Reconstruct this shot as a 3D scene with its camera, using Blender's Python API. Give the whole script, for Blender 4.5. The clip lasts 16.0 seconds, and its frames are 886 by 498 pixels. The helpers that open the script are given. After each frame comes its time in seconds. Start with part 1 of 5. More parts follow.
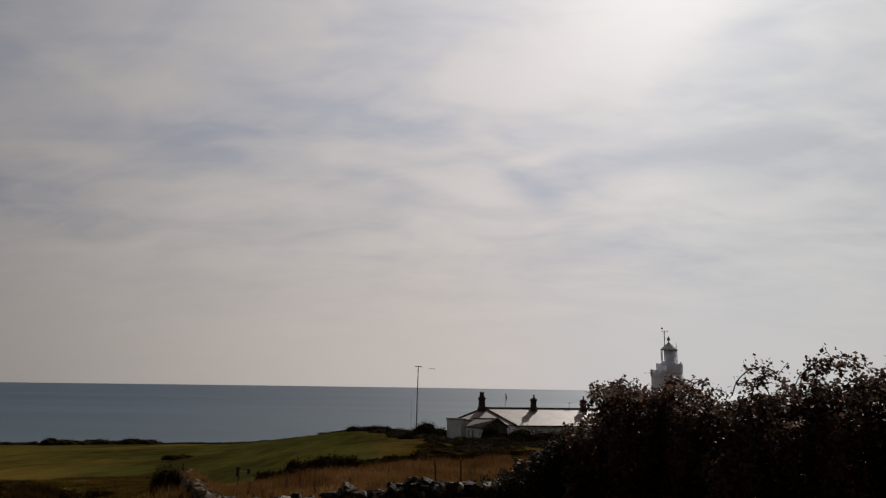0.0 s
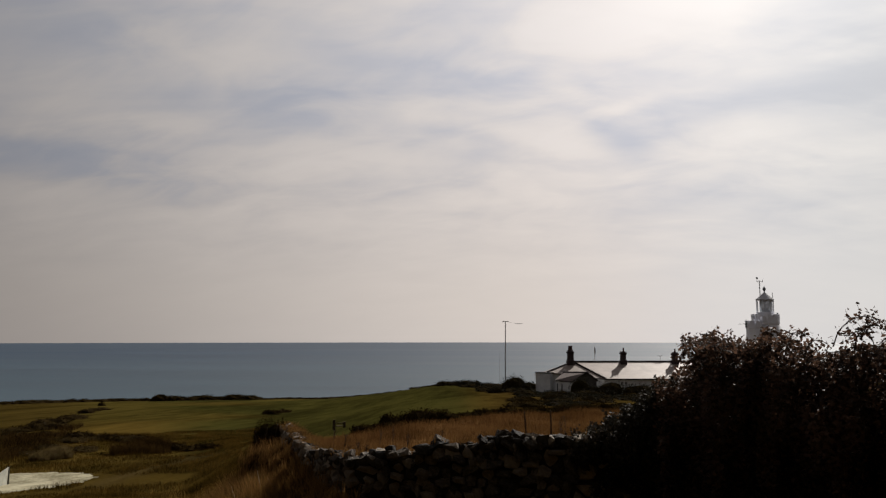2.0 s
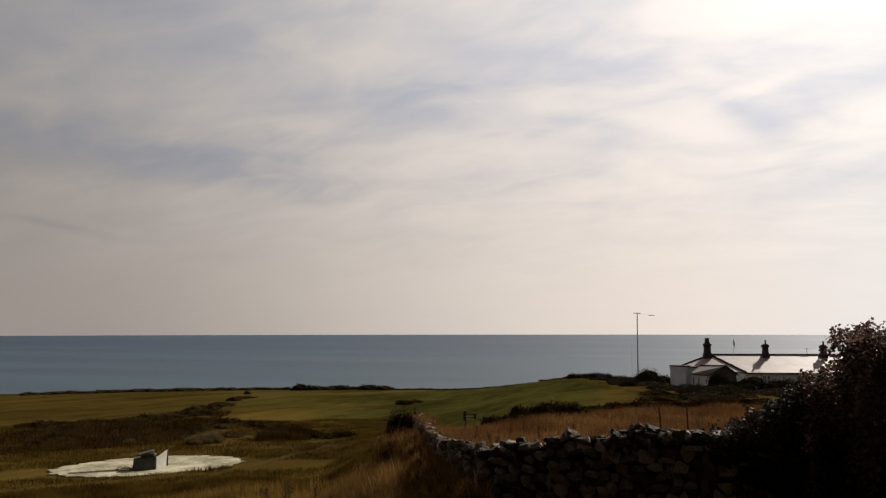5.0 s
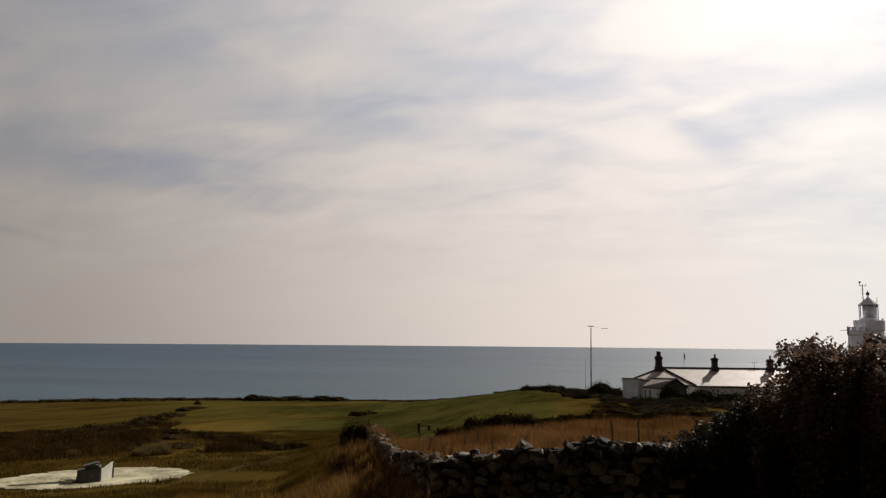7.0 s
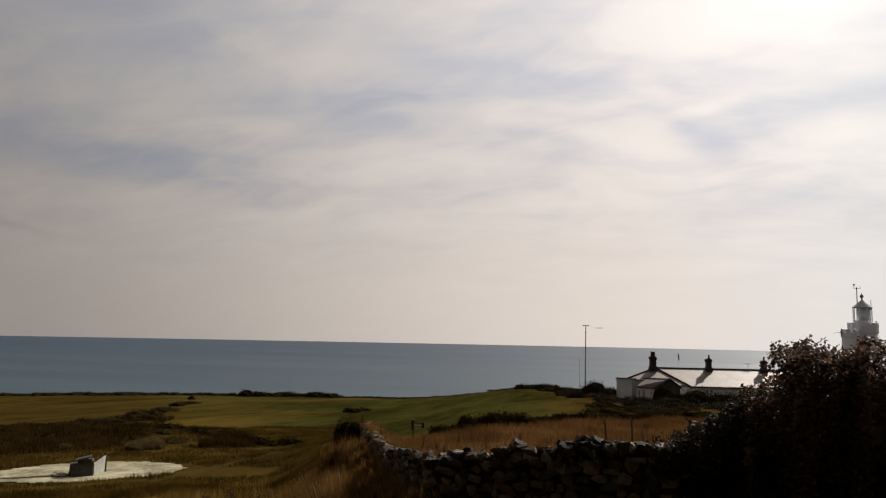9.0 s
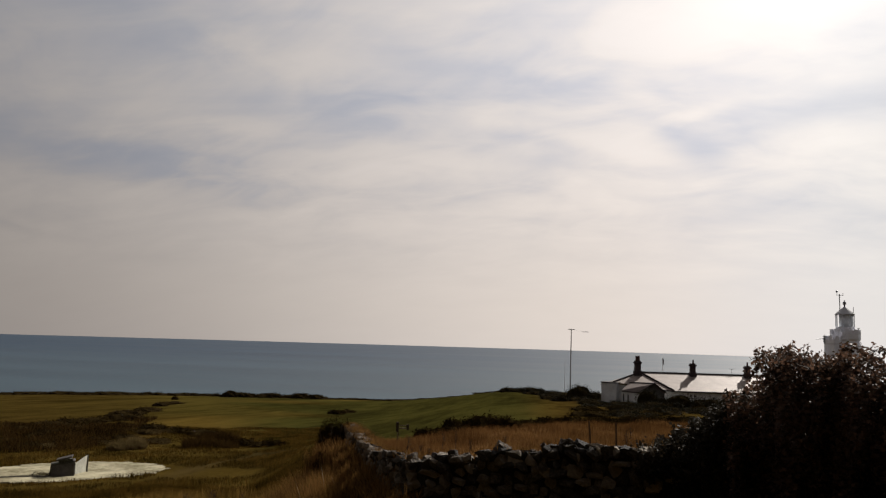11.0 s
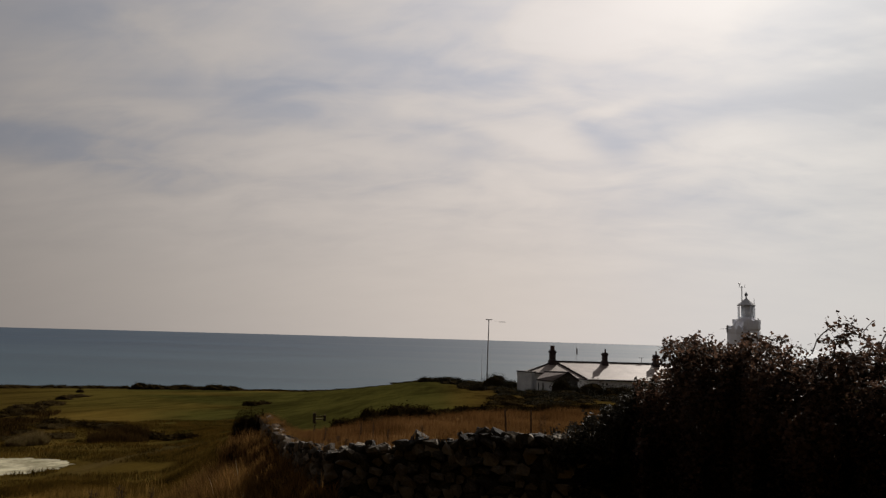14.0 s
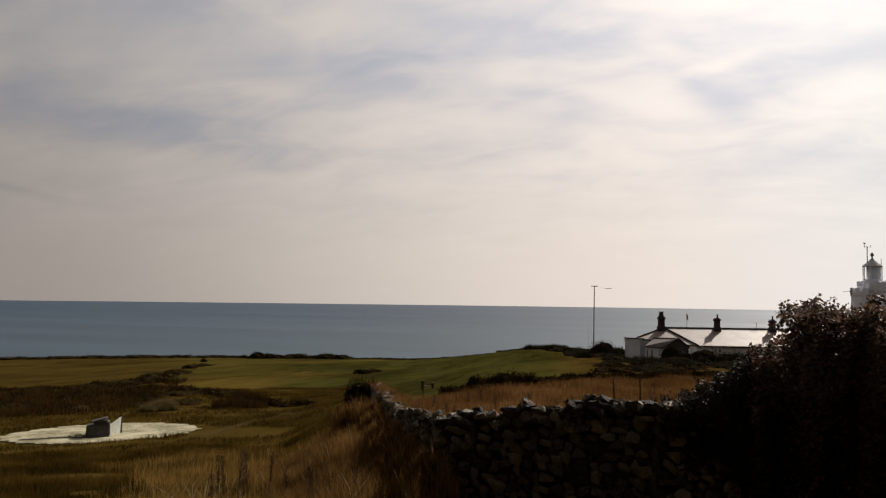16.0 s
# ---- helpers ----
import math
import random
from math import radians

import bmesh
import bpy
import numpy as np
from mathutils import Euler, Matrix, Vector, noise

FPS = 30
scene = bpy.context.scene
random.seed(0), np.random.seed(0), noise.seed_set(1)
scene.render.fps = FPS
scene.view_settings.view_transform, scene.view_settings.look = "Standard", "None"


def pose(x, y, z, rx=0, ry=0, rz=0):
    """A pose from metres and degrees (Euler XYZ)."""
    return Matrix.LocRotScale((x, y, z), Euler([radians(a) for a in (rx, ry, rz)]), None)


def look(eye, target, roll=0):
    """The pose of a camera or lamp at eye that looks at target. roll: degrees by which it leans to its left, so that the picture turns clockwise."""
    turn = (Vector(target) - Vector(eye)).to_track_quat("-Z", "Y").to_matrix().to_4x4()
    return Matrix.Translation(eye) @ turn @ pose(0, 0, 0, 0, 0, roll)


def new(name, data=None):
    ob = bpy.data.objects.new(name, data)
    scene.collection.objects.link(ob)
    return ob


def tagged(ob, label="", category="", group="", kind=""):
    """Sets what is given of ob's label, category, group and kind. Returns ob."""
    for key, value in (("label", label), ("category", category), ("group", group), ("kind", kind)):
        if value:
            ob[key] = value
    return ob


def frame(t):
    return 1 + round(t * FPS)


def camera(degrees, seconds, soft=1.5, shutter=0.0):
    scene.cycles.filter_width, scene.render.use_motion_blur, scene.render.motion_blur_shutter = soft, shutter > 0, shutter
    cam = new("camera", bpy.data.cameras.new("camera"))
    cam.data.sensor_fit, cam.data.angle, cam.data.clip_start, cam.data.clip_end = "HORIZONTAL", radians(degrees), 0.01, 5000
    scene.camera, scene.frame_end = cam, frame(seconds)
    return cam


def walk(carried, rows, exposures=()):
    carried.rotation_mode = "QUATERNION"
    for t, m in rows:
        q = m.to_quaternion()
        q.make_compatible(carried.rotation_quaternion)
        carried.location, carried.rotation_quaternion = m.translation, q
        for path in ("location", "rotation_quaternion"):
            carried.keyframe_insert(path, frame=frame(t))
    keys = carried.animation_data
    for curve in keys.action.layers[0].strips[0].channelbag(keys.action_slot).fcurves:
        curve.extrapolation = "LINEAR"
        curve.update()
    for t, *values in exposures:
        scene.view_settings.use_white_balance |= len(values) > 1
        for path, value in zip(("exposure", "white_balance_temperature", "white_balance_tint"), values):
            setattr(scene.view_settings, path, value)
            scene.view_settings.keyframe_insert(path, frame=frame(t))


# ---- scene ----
EYE = 32.0                      # eye height over the sea
cam = camera(59.9, 16.0, soft=1.3)
PATH = [
    (0.0, 99.85, -0.85, -0.14), (0.3, 99.81, -0.43, 0.46), (0.5, 99.67, -0.18, 1.76), (0.7, 99.39, -0.32, 3.36),
    (1.0, 99.02, -0.24, 3.95), (1.3, 97.95, -0.30, 4.68), (1.5, 97.94, -0.05, 5.36), (1.7, 97.12, -0.05, 5.89),
    (2.0, 96.53, 0.00, 6.32), (2.3, 96.07, -0.07, 6.73), (2.5, 96.39, -0.30, 6.78), (2.7, 96.59, -0.63, 7.73),
    (3.0, 96.80, -0.45, 9.68), (3.3, 97.08, -0.54, 11.13), (3.5, 96.30, -0.24, 11.84), (3.7, 95.96, 0.18, 12.60),
    (4.0, 96.16, 0.23, 14.64), (4.2, 96.12, 0.34, 16.06), (6.3, 95.69, -0.65, 15.03), (6.5, 96.11, -0.70, 14.65),
    (6.8, 96.81, -0.45, 12.65), (7.0, 96.79, -0.50, 12.53), (7.3, 96.74, -0.60, 12.31), (7.5, 96.44, -0.77, 12.24),
    (7.7, 96.72, -0.99, 12.02), (8.0, 96.92, -0.96, 11.57), (8.2, 96.80, -0.88, 11.91), (10.3, 96.56, -1.40, 12.04),
    (10.5, 96.68, -1.54, 11.43), (10.8, 96.98, -1.74, 10.54), (11.0, 96.83, -1.72, 11.10), (11.3, 96.87, -1.77, 10.34),
    (11.5, 97.39, -1.87, 9.69), (11.7, 97.61, -2.11, 9.14), (12.0, 97.67, -2.33, 9.16), (12.3, 98.72, -2.51, 8.07),
    (12.5, 99.37, -2.47, 7.58), (12.7, 99.89, -2.42, 6.96), (13.0, 100.89, -1.84, 6.05), (13.3, 99.44, -1.98, 4.32),
    (13.5, 98.30, -1.95, 3.83), (13.7, 97.73, -2.21, 3.46), (14.0, 96.28, -1.63, 5.07), (14.3, 95.42, -1.78, 5.29),
    (14.5, 95.56, -2.01, 5.72), (14.7, 95.73, -1.89, 6.63), (15.0, 95.22, -1.90, 8.09), (15.3, 95.54, -1.27, 9.21),
    (15.5, 94.70, -1.15, 10.39), (15.7, 94.47, -1.10, 11.45), (16.0, 93.78, -0.74, 12.81),
]
walk(cam, [(t, pose(0, 0, EYE, rx, ry, rz)) for t, rx, ry, rz in PATH],
     exposures=[(0.0, 0.00, 6250, 10), (0.5, 0.0, 6270, 10), (1.0, 0.15, 6300, 10), (1.5, 0.18, 6340, 10), (2.0, 0.31, 6380, 10), (2.5, 0.37, 6420, 10), (3.5, 0.38, 6500, 10), (4.0, 0.53, 6550, 10), (6.5, 0.60, 6550, 10), (7.5, 0.50, 6520, 10), (8.0, 0.47, 6520, 10), (10.5, 0.48, 6480, 10),
                (11.5, 0.48, 6450, 10), (12.0, 0.40, 6440, 10), (12.5, 0.25, 6420, 10), (13.0, 0.20, 6400, 10), (13.5, 0.06, 6420, 10), (14.0, 0.18, 6480, 10), (14.5, 0.42, 6500, 10), (15.0, 0.40, 6520, 10), (15.5, 0.45, 6540, 10), (16.0, 0.57, 6560, 10)])

# ---- world and sun ----
SUN_AZ, SUN_EL = -23.0, 32.5    # bearing to the left of +y, height over the horizon


def bearing(az, el=0.0):
    a, e = radians(az), radians(el)
    return Vector((-math.sin(a) * math.cos(e), math.cos(a) * math.cos(e), math.sin(e)))


SUN_DIR = bearing(SUN_AZ, SUN_EL)


class Nodes:
    """Short hand for node trees."""

    def __init__(self, tree):
        self.t = tree
        tree.nodes.clear()

    def add(self, kind, **inputs):
        n = self.t.nodes.new(kind)
        for k, v in inputs.items():
            self.put(n, k.replace("_", " "), v)
        return n

    def put(self, n, key, v):
        s = n.inputs[key] if isinstance(key, int) else next(i for i in n.inputs if i.name.lower() == key.lower() and i.enabled)
        if isinstance(v, bpy.types.NodeSocket):
            self.t.links.new(v, s)
        else:
            s.default_value = v

    def math(self, op, a, b=0.0, c=0.0, clamp=False):
        n = self.t.nodes.new("ShaderNodeMath")
        n.operation, n.use_clamp = op, clamp
        for i, v in enumerate((a, b, c)):
            self.put(n, i, v)
        return n.outputs[0]

    def vmath(self, op, a, b=(0, 0, 0), out=0):
        n = self.t.nodes.new("ShaderNodeVectorMath")
        n.operation = op
        self.put(n, 0, a)
        if op == "SCALE":
            self.put(n, 3, b)
        elif len(n.inputs) > 1:
            self.put(n, 1, b)
        return n.outputs[out]

    def noise(self, vec, scale, detail=3.0, rough=0.55, distort=0.0):
        n = self.add("ShaderNodeTexNoise", Vector=vec, Scale=scale, Detail=detail, Roughness=rough, Distortion=distort)
        return n.outputs["Fac"]

    def ramp(self, fac, stops, mode="EASE"):
        n = self.t.nodes.new("ShaderNodeValToRGB")
        n.color_ramp.interpolation = mode
        el = n.color_ramp.elements
        while len(el) < len(stops):
            el.new(0.5)
        for e, (p, c) in zip(el, stops):
            e.position, e.color = p, (c if len(c) == 4 else (*c, 1.0))
        self.put(n, 0, fac)
        return n.outputs[0]

    def smooth(self, v, lo, hi, a=0.0, b=1.0):
        n = self.t.nodes.new("ShaderNodeMapRange")
        n.interpolation_type = "SMOOTHSTEP"
        for i, x in enumerate((v, lo, hi, a, b)):
            self.put(n, i, x)
        return n.outputs[0]

    def mix(self, fac, a, b, mode="MIX"):
        n = self.t.nodes.new("ShaderNodeMix")
        n.data_type, n.blend_type = "RGBA", mode
        self.put(n, 0, fac)
        for i, v in ((6, a), (7, b)):
            self.put(n, i, v if isinstance(v, bpy.types.NodeSocket) else ((*v, 1.0) if len(v) == 3 else v))
        return n.outputs[2]


def make_world():
    w = bpy.data.worlds.new("sky")
    scene.world = w
    w.use_nodes = True
    n = Nodes(w.node_tree)
    d = n.add("ShaderNodeTexCoord").outputs["Generated"]
    d = n.vmath("NORMALIZE", d)
    sep = n.add("ShaderNodeSeparateXYZ", Vector=d)
    up = n.math("MAXIMUM", sep.outputs["Z"], 0.0)
    sky = n.add("ShaderNodeTexSky")
    sky.sky_type, sky.sun_disc, sky.dust_density = "NISHITA", False, 2.5
    sky.sun_elevation, sky.sun_rotation = radians(SUN_EL), radians(-SUN_AZ)
    clear = n.vmath("SCALE", sky.outputs[0], 0.055)
    # thin high cloud: drawn out along the wind on a flat deck over the sea
    deck = n.math("ADD", up, 0.30)
    cx, cy = n.math("DIVIDE", sep.outputs["X"], deck), n.math("DIVIDE", sep.outputs["Y"], deck)
    flat = n.add("ShaderNodeCombineXYZ", X=n.math("MULTIPLY", cx, 0.58), Y=n.math("ADD", cy, n.math("MULTIPLY", cx, 0.10)), Z=0.0).outputs[0]
    big = n.noise(flat, 1.5, 3.0, 0.5, 0.25)
    small = n.noise(flat, 4.6, 4.0, 0.55, 0.35)
    grain = n.noise(flat, 11.0, 3.0, 0.6, 0.3)
    wind = n.add("ShaderNodeCombineXYZ", X=n.math("MULTIPLY", cx, 0.30), Y=n.math("ADD", cy, n.math("MULTIPLY", cx, -0.22)), Z=2.0).outputs[0]
    fibre = n.noise(wind, 9.0, 4.0, 0.55, 0.9)
    curl = n.noise(flat, 6.0, 4.0, 0.52, 1.2)
    cover = n.math("ADD", n.math("MULTIPLY", big, 0.45), n.math("MULTIPLY", small, 0.55))
    wisps = n.math("ADD", n.math("MULTIPLY", n.math("SUBTRACT", fibre, 0.5), 0.11), n.math("MULTIPLY", n.math("SUBTRACT", curl, 0.5), 0.24))
    # haze evens the deck out low over the sea
    cover = n.math("ADD", n.math("MULTIPLY", n.math("SUBTRACT", cover, 0.5), 0.55), wisps)
    cover = n.math("ADD", 0.53, n.math("MULTIPLY", cover, n.smooth(up, 0.03, 0.22, 0.10, 1.0)))
    # the larger blue-grey rents in the deck and the brighter banks between them: bearing, height, half widths, tilt, depth
    for az, el, wa, we, tilt, k in RENTS + BANKS:
        c = bearing(az, el)
        flatside = bearing(az - 90)
        steep = flatside.cross(c)
        side = flatside * math.cos(radians(tilt)) + steep * math.sin(radians(tilt))
        upv = steep * math.cos(radians(tilt)) - flatside * math.sin(radians(tilt))
        a = n.math("DIVIDE", n.vmath("DOT_PRODUCT", d, side, 1), math.sin(radians(wa)))
        b = n.math("DIVIDE", n.vmath("DOT_PRODUCT", d, upv, 1), math.sin(radians(we)))
        front = n.math("GREATER_THAN", n.vmath("DOT_PRODUCT", d, c, 1), 0.0)
        a = n.math("ADD", a, n.math("MULTIPLY", n.math("SUBTRACT", curl, 0.5), 1.8))
        b = n.math("ADD", b, n.math("ADD", n.math("MULTIPLY", n.math("SUBTRACT", grain, 0.5), 0.8), n.math("MULTIPLY", n.math("SUBTRACT", small, 0.5), 1.3)))
        r2 = n.math("ADD", n.math("MULTIPLY", a, a), n.math("MULTIPLY", b, b))
        g = n.math("MULTIPLY", n.math("POWER", 2.718, n.math("MULTIPLY", r2, -1.0)), front)
        cover = n.math("SUBTRACT", cover, n.math("MULTIPLY", g, k))
    toward = n.math("MAXIMUM", n.vmath("DOT_PRODUCT", d, tuple(bearing(-18.5, 33.5)), 1), 0.0)
    glow = n.math("POWER", toward, 4.0)
    core = n.math("POWER", toward, 38.0)
    # cloud brightness grows towards the sun and dims overhead and behind
    lum = n.math("ADD", 0.175, n.math("ADD", n.math("MULTIPLY", glow, 0.43), n.math("MULTIPLY", core, 0.18)))
    low = n.math("POWER", n.math("SUBTRACT", 1.0, n.math("MINIMUM", n.math("MULTIPLY", up, 2.2), 1.0)), 2.0)
    ahead = n.smooth(sep.outputs["Y"], -0.4, 0.8)
    lum = n.math("ADD", lum, n.math("MULTIPLY", n.math("MULTIPLY", low, ahead), n.smooth(toward, 0.40, 0.85, 0.0, 0.13)))
    lum = n.math("MULTIPLY", lum, n.smooth(cover, 0.26, 0.68, 0.79, 1.17))
    # the unseen sky overhead and inland is dimmed to weaken the fill light
    lum = n.math("MULTIPLY", lum, n.math("MULTIPLY", n.smooth(sep.outputs["Y"], -0.5, 0.5, 0.72, 1.0), n.smooth(up, 0.55, 0.95, 1.0, 0.70)))
    tint = n.mix(n.smooth(cover, 0.30, 0.62), (0.94, 0.975, 1.11), (1.07, 0.99, 0.94))
    warm = n.math("MULTIPLY", n.smooth(up, 0.03, 0.36, 0.9, 0.0), n.smooth(sep.outputs["X"], -0.05, 0.36, 1.0, 0.12))
    warm = n.math("MULTIPLY", warm, n.smooth(cover, 0.34, 0.52, 0.35, 1.0))
    tint = n.mix(warm, tint, (1.112, 0.986, 0.888))
    tint = n.mix(n.smooth(sep.outputs["X"], 0.05, 0.45, 0.0, 0.5), tint, (1.0, 1.0, 0.955))
    # the unseen inland sky is tinted blue to cool the shaded faces
    tint = n.mix(n.smooth(sep.outputs["Y"], -0.5, 0.3, 0.45, 0.0), tint, (0.90, 0.975, 1.16))
    cloud = n.vmath("SCALE", tint, lum)
    amount = n.smooth(cover, 0.10, 0.42, 0.82, 0.98)
    col = n.mix(amount, clear, cloud)
    bg = n.add("ShaderNodeBackground", Color=col, Strength=1.0)
    out = n.add("ShaderNodeOutputWorld")
    n.t.links.new(bg.outputs[0], out.inputs[0])


RENTS = [(36.0, 12.0, 10.0, 1.7, -3, 0.17), (20.0, 17.2, 9.0, 1.9, 0, 0.09), (13.0, 20.3, 4.5, 1.3, -6, 0.09), (2.5, 18.6, 7.5, 1.4, -10, 0.11),
         (-8.0, 14.0, 2.6, 1.6, -12, 0.18), (-5.2, 15.6, 2.2, 0.7, -25, 0.10), (-14.0, 16.0, 5.5, 1.0, 6, 0.05), (-25.0, 16.6, 7.0, 2.2, 0, 0.09),
         (-23.5, 24.6, 4.0, 0.9, 8, 0.10), (36.0, 23.5, 7.0, 3.0, 0, 0.12), (-13.0, 10.3, 6.0, 0.9, 14, 0.07), (42.5, 6.9, 3.8, 0.3, -10, 0.07)]
BANKS = [(27.0, 15.0, 4.0, 0.7, 0, -0.07), (12.0, 13.2, 10.0, 1.0, -3, -0.07), (-2.0, 14.2, 4.5, 0.9, -12, -0.10), (-7.4, 16.6, 2.6, 0.5, 10, -0.10),
         (-16.5, 13.9, 4.5, 0.9, 0, -0.10), (-9.0, 22.5, 9.0, 3.0, 8, -0.12), (-2.6, 18.4, 2.0, 0.7, -20, -0.08), (24.0, 20.0, 5.0, 1.2, -6, -0.08),
         (-17.0, 28.0, 6.0, 3.5, 0, -0.12), (5.0, 16.0, 3.5, 0.5, -8, -0.06)]
make_world()
lamp = bpy.data.lights.new("sun", "SUN")
lamp.energy, lamp.angle, lamp.color = 4.2, radians(1.2), (1.0, 0.93, 0.84)
sun = new("sun", lamp)
sun.matrix_world = look(SUN_DIR * 50, (0, 0, 0))

# ---- materials ----


def material(name, rough=0.8, spec=0.3):
    m = bpy.data.materials.new(name)
    m.use_nodes = True
    n = Nodes(m.node_tree)
    b = n.add("ShaderNodeBsdfPrincipled", Roughness=rough)
    n.put(b, "Specular IOR Level", spec)
    o = n.add("ShaderNodeOutputMaterial")
    m.node_tree.links.new(b.outputs[0], o.inputs[0])
    return m, n, b


def bumped(n, b, height, strength, distance):
    bump = n.add("ShaderNodeBump", Height=height, Strength=strength, Distance=distance)
    n.put(b, "Normal", bump.outputs[0])


def mottled(name, dark, light, scale, rough=0.85, spec=0.25, fine=8.0, bump=0.3, dist=0.02, metal=0.0, island=False):
    """A surface with stains at one scale and grain at another."""
    m, n, b = material(name, rough, spec)
    pos = n.add("ShaderNodeTexCoord").outputs["Object"]
    a = n.noise(pos, scale, 4.0, 0.6)
    f = n.noise(pos, scale * fine, 3.0, 0.6)
    v = n.math("ADD", n.math("MULTIPLY", a, 0.65), n.math("MULTIPLY", f, 0.35))
    if island:
        r = n.add("ShaderNodeObjectInfo").outputs["Random"]
        i = n.add("ShaderNodeNewGeometry").outputs["Random Per Island"]
        r = n.math("FRACT", n.math("ADD", r, i))
        v = n.math("ADD", n.math("MULTIPLY", v, 0.7), n.math("MULTIPLY", r, 0.3))
    n.put(b, "Base Color", n.mix(n.smooth(v, 0.32, 0.68), dark, light))
    n.put(b, "Metallic", metal)
    bumped(n, b, n.math("ADD", a, n.math("MULTIPLY", f, 0.5)), bump, dist)
    return m


def leafy(name, dark, light, rough=0.45, through_light=0.35, spec=0.4, glow=1.0, patch=0.9):
    """Leaves and blades: every one its own shade, some light coming through."""
    m, n, b = material(name, rough, spec)
    i = n.add("ShaderNodeNewGeometry").outputs["Random Per Island"]
    pos = n.add("ShaderNodeTexCoord").outputs["Object"]
    a = n.smooth(n.noise(pos, patch, 4.0, 0.6), 0.3, 0.7)
    v = n.math("ADD", n.math("MULTIPLY", i, 0.55), n.math("MULTIPLY", a, 0.55))
    col = n.mix(n.smooth(v, 0.15, 0.95), dark, light)
    n.put(b, "Base Color", col)
    tr = n.add("ShaderNodeBsdfTranslucent", Color=n.vmath("SCALE", col, glow))
    mx = n.add("ShaderNodeMixShader", Fac=through_light)
    n.t.links.new(b.outputs[0], mx.inputs[1])
    n.t.links.new(tr.outputs[0], mx.inputs[2])
    out = next(x for x in n.t.nodes if x.type == "OUTPUT_MATERIAL")
    n.t.links.new(mx.outputs[0], out.inputs[0])
    return m


def sea_material():
    m, n, b = material("sea_water", 0.45, 0.20)
    pos = n.add("ShaderNodeNewGeometry").outputs["Position"]
    st = n.vmath("MULTIPLY", pos, (0.35, 1.0, 1.0))
    swell = n.noise(st, 0.012, 4.0, 0.6)
    band = n.noise(n.vmath("MULTIPLY", pos, (0.16, 1.0, 1.0)), 0.0045, 5.0, 0.65)
    rip = n.noise(st, 0.16, 4.0, 0.65)
    deep = n.mix(n.smooth(band, 0.35, 0.65), (0.019, 0.036, 0.060), (0.035, 0.057, 0.084))
    shoal = n.mix(n.smooth(band, 0.35, 0.65), (0.033, 0.052, 0.070), (0.053, 0.079, 0.099))
    off = n.add("ShaderNodeSeparateXYZ", Vector=pos).outputs["Y"]
    off = n.math("ADD", off, n.math("MULTIPLY", n.math("SUBTRACT", band, 0.5), 900.0))
    n.put(b, "Base Color", n.mix(n.smooth(off, 250.0, 1500.0, 0.0, 1.0), shoal, deep))
    n.put(b, "Roughness", n.smooth(band, 0.3, 0.7, 0.58, 0.74))
    n.put(b, "IOR", 1.33)
    bumped(n, b, n.math("ADD", n.math("MULTIPLY", swell, 2.5), rip), 0.22, 1.0)
    return m


def ground_material():
    m, n, b = material("ground_grass", 1.0, 0.0)
    pos = n.add("ShaderNodeNewGeometry").outputs["Position"]
    land = n.add("ShaderNodeAttribute")
    land.attribute_name = "land"
    at = land.outputs["Color"]
    sep = n.add("ShaderNodeSeparateColor", Color=at)
    gold, green, bare = sep.outputs[0], sep.outputs[1], sep.outputs[2]
    drawn = n.vmath("MULTIPLY", pos, (1.0, 0.22, 1.0))
    wide = n.noise(drawn, 0.075, 5.0, 0.65)
    mid = n.noise(drawn, 0.55, 5.0, 0.65)
    fine = n.noise(pos, 4.0, 4.0, 0.65)
    v = n.math("ADD", n.math("MULTIPLY", wide, 0.55), n.math("ADD", n.math("MULTIPLY", mid, 0.30), n.math("MULTIPLY", fine, 0.15)))
    k = n.smooth(v, 0.36, 0.62)
    rough = n.mix(k, (0.0265, 0.0172, 0.0038), (0.084, 0.056, 0.0128))
    c = n.mix(green, rough, n.mix(k, (0.0140, 0.0130, 0.0034), (0.046, 0.0415, 0.0100)))
    c = n.mix(gold, c, n.mix(k, (0.0532, 0.02736, 0.01064), (0.114, 0.0608, 0.0228)))
    c = n.mix(bare, c, n.mix(k, (0.0608, 0.04408, 0.02128), (0.114, 0.0874, 0.04712)))
    c = n.mix(land.outputs["Alpha"], c, n.mix(k, (0.0125, 0.0072, 0.0020), (0.034, 0.0205, 0.0056)))
    n.put(b, "Base Color", c)
    bumped(n, b, n.math("ADD", n.math("MULTIPLY", mid, 1.0), n.math("MULTIPLY", fine, 0.35)), 0.8, 0.35)
    return m


M_SEA, M_GROUND = sea_material(), ground_material()
M_STONE = mottled("dry_stone", (0.0181, 0.0151, 0.0119), (0.143, 0.116, 0.0889), 5.0, 0.85, 0.10, 5.0, 1.0, 0.05, island=True)


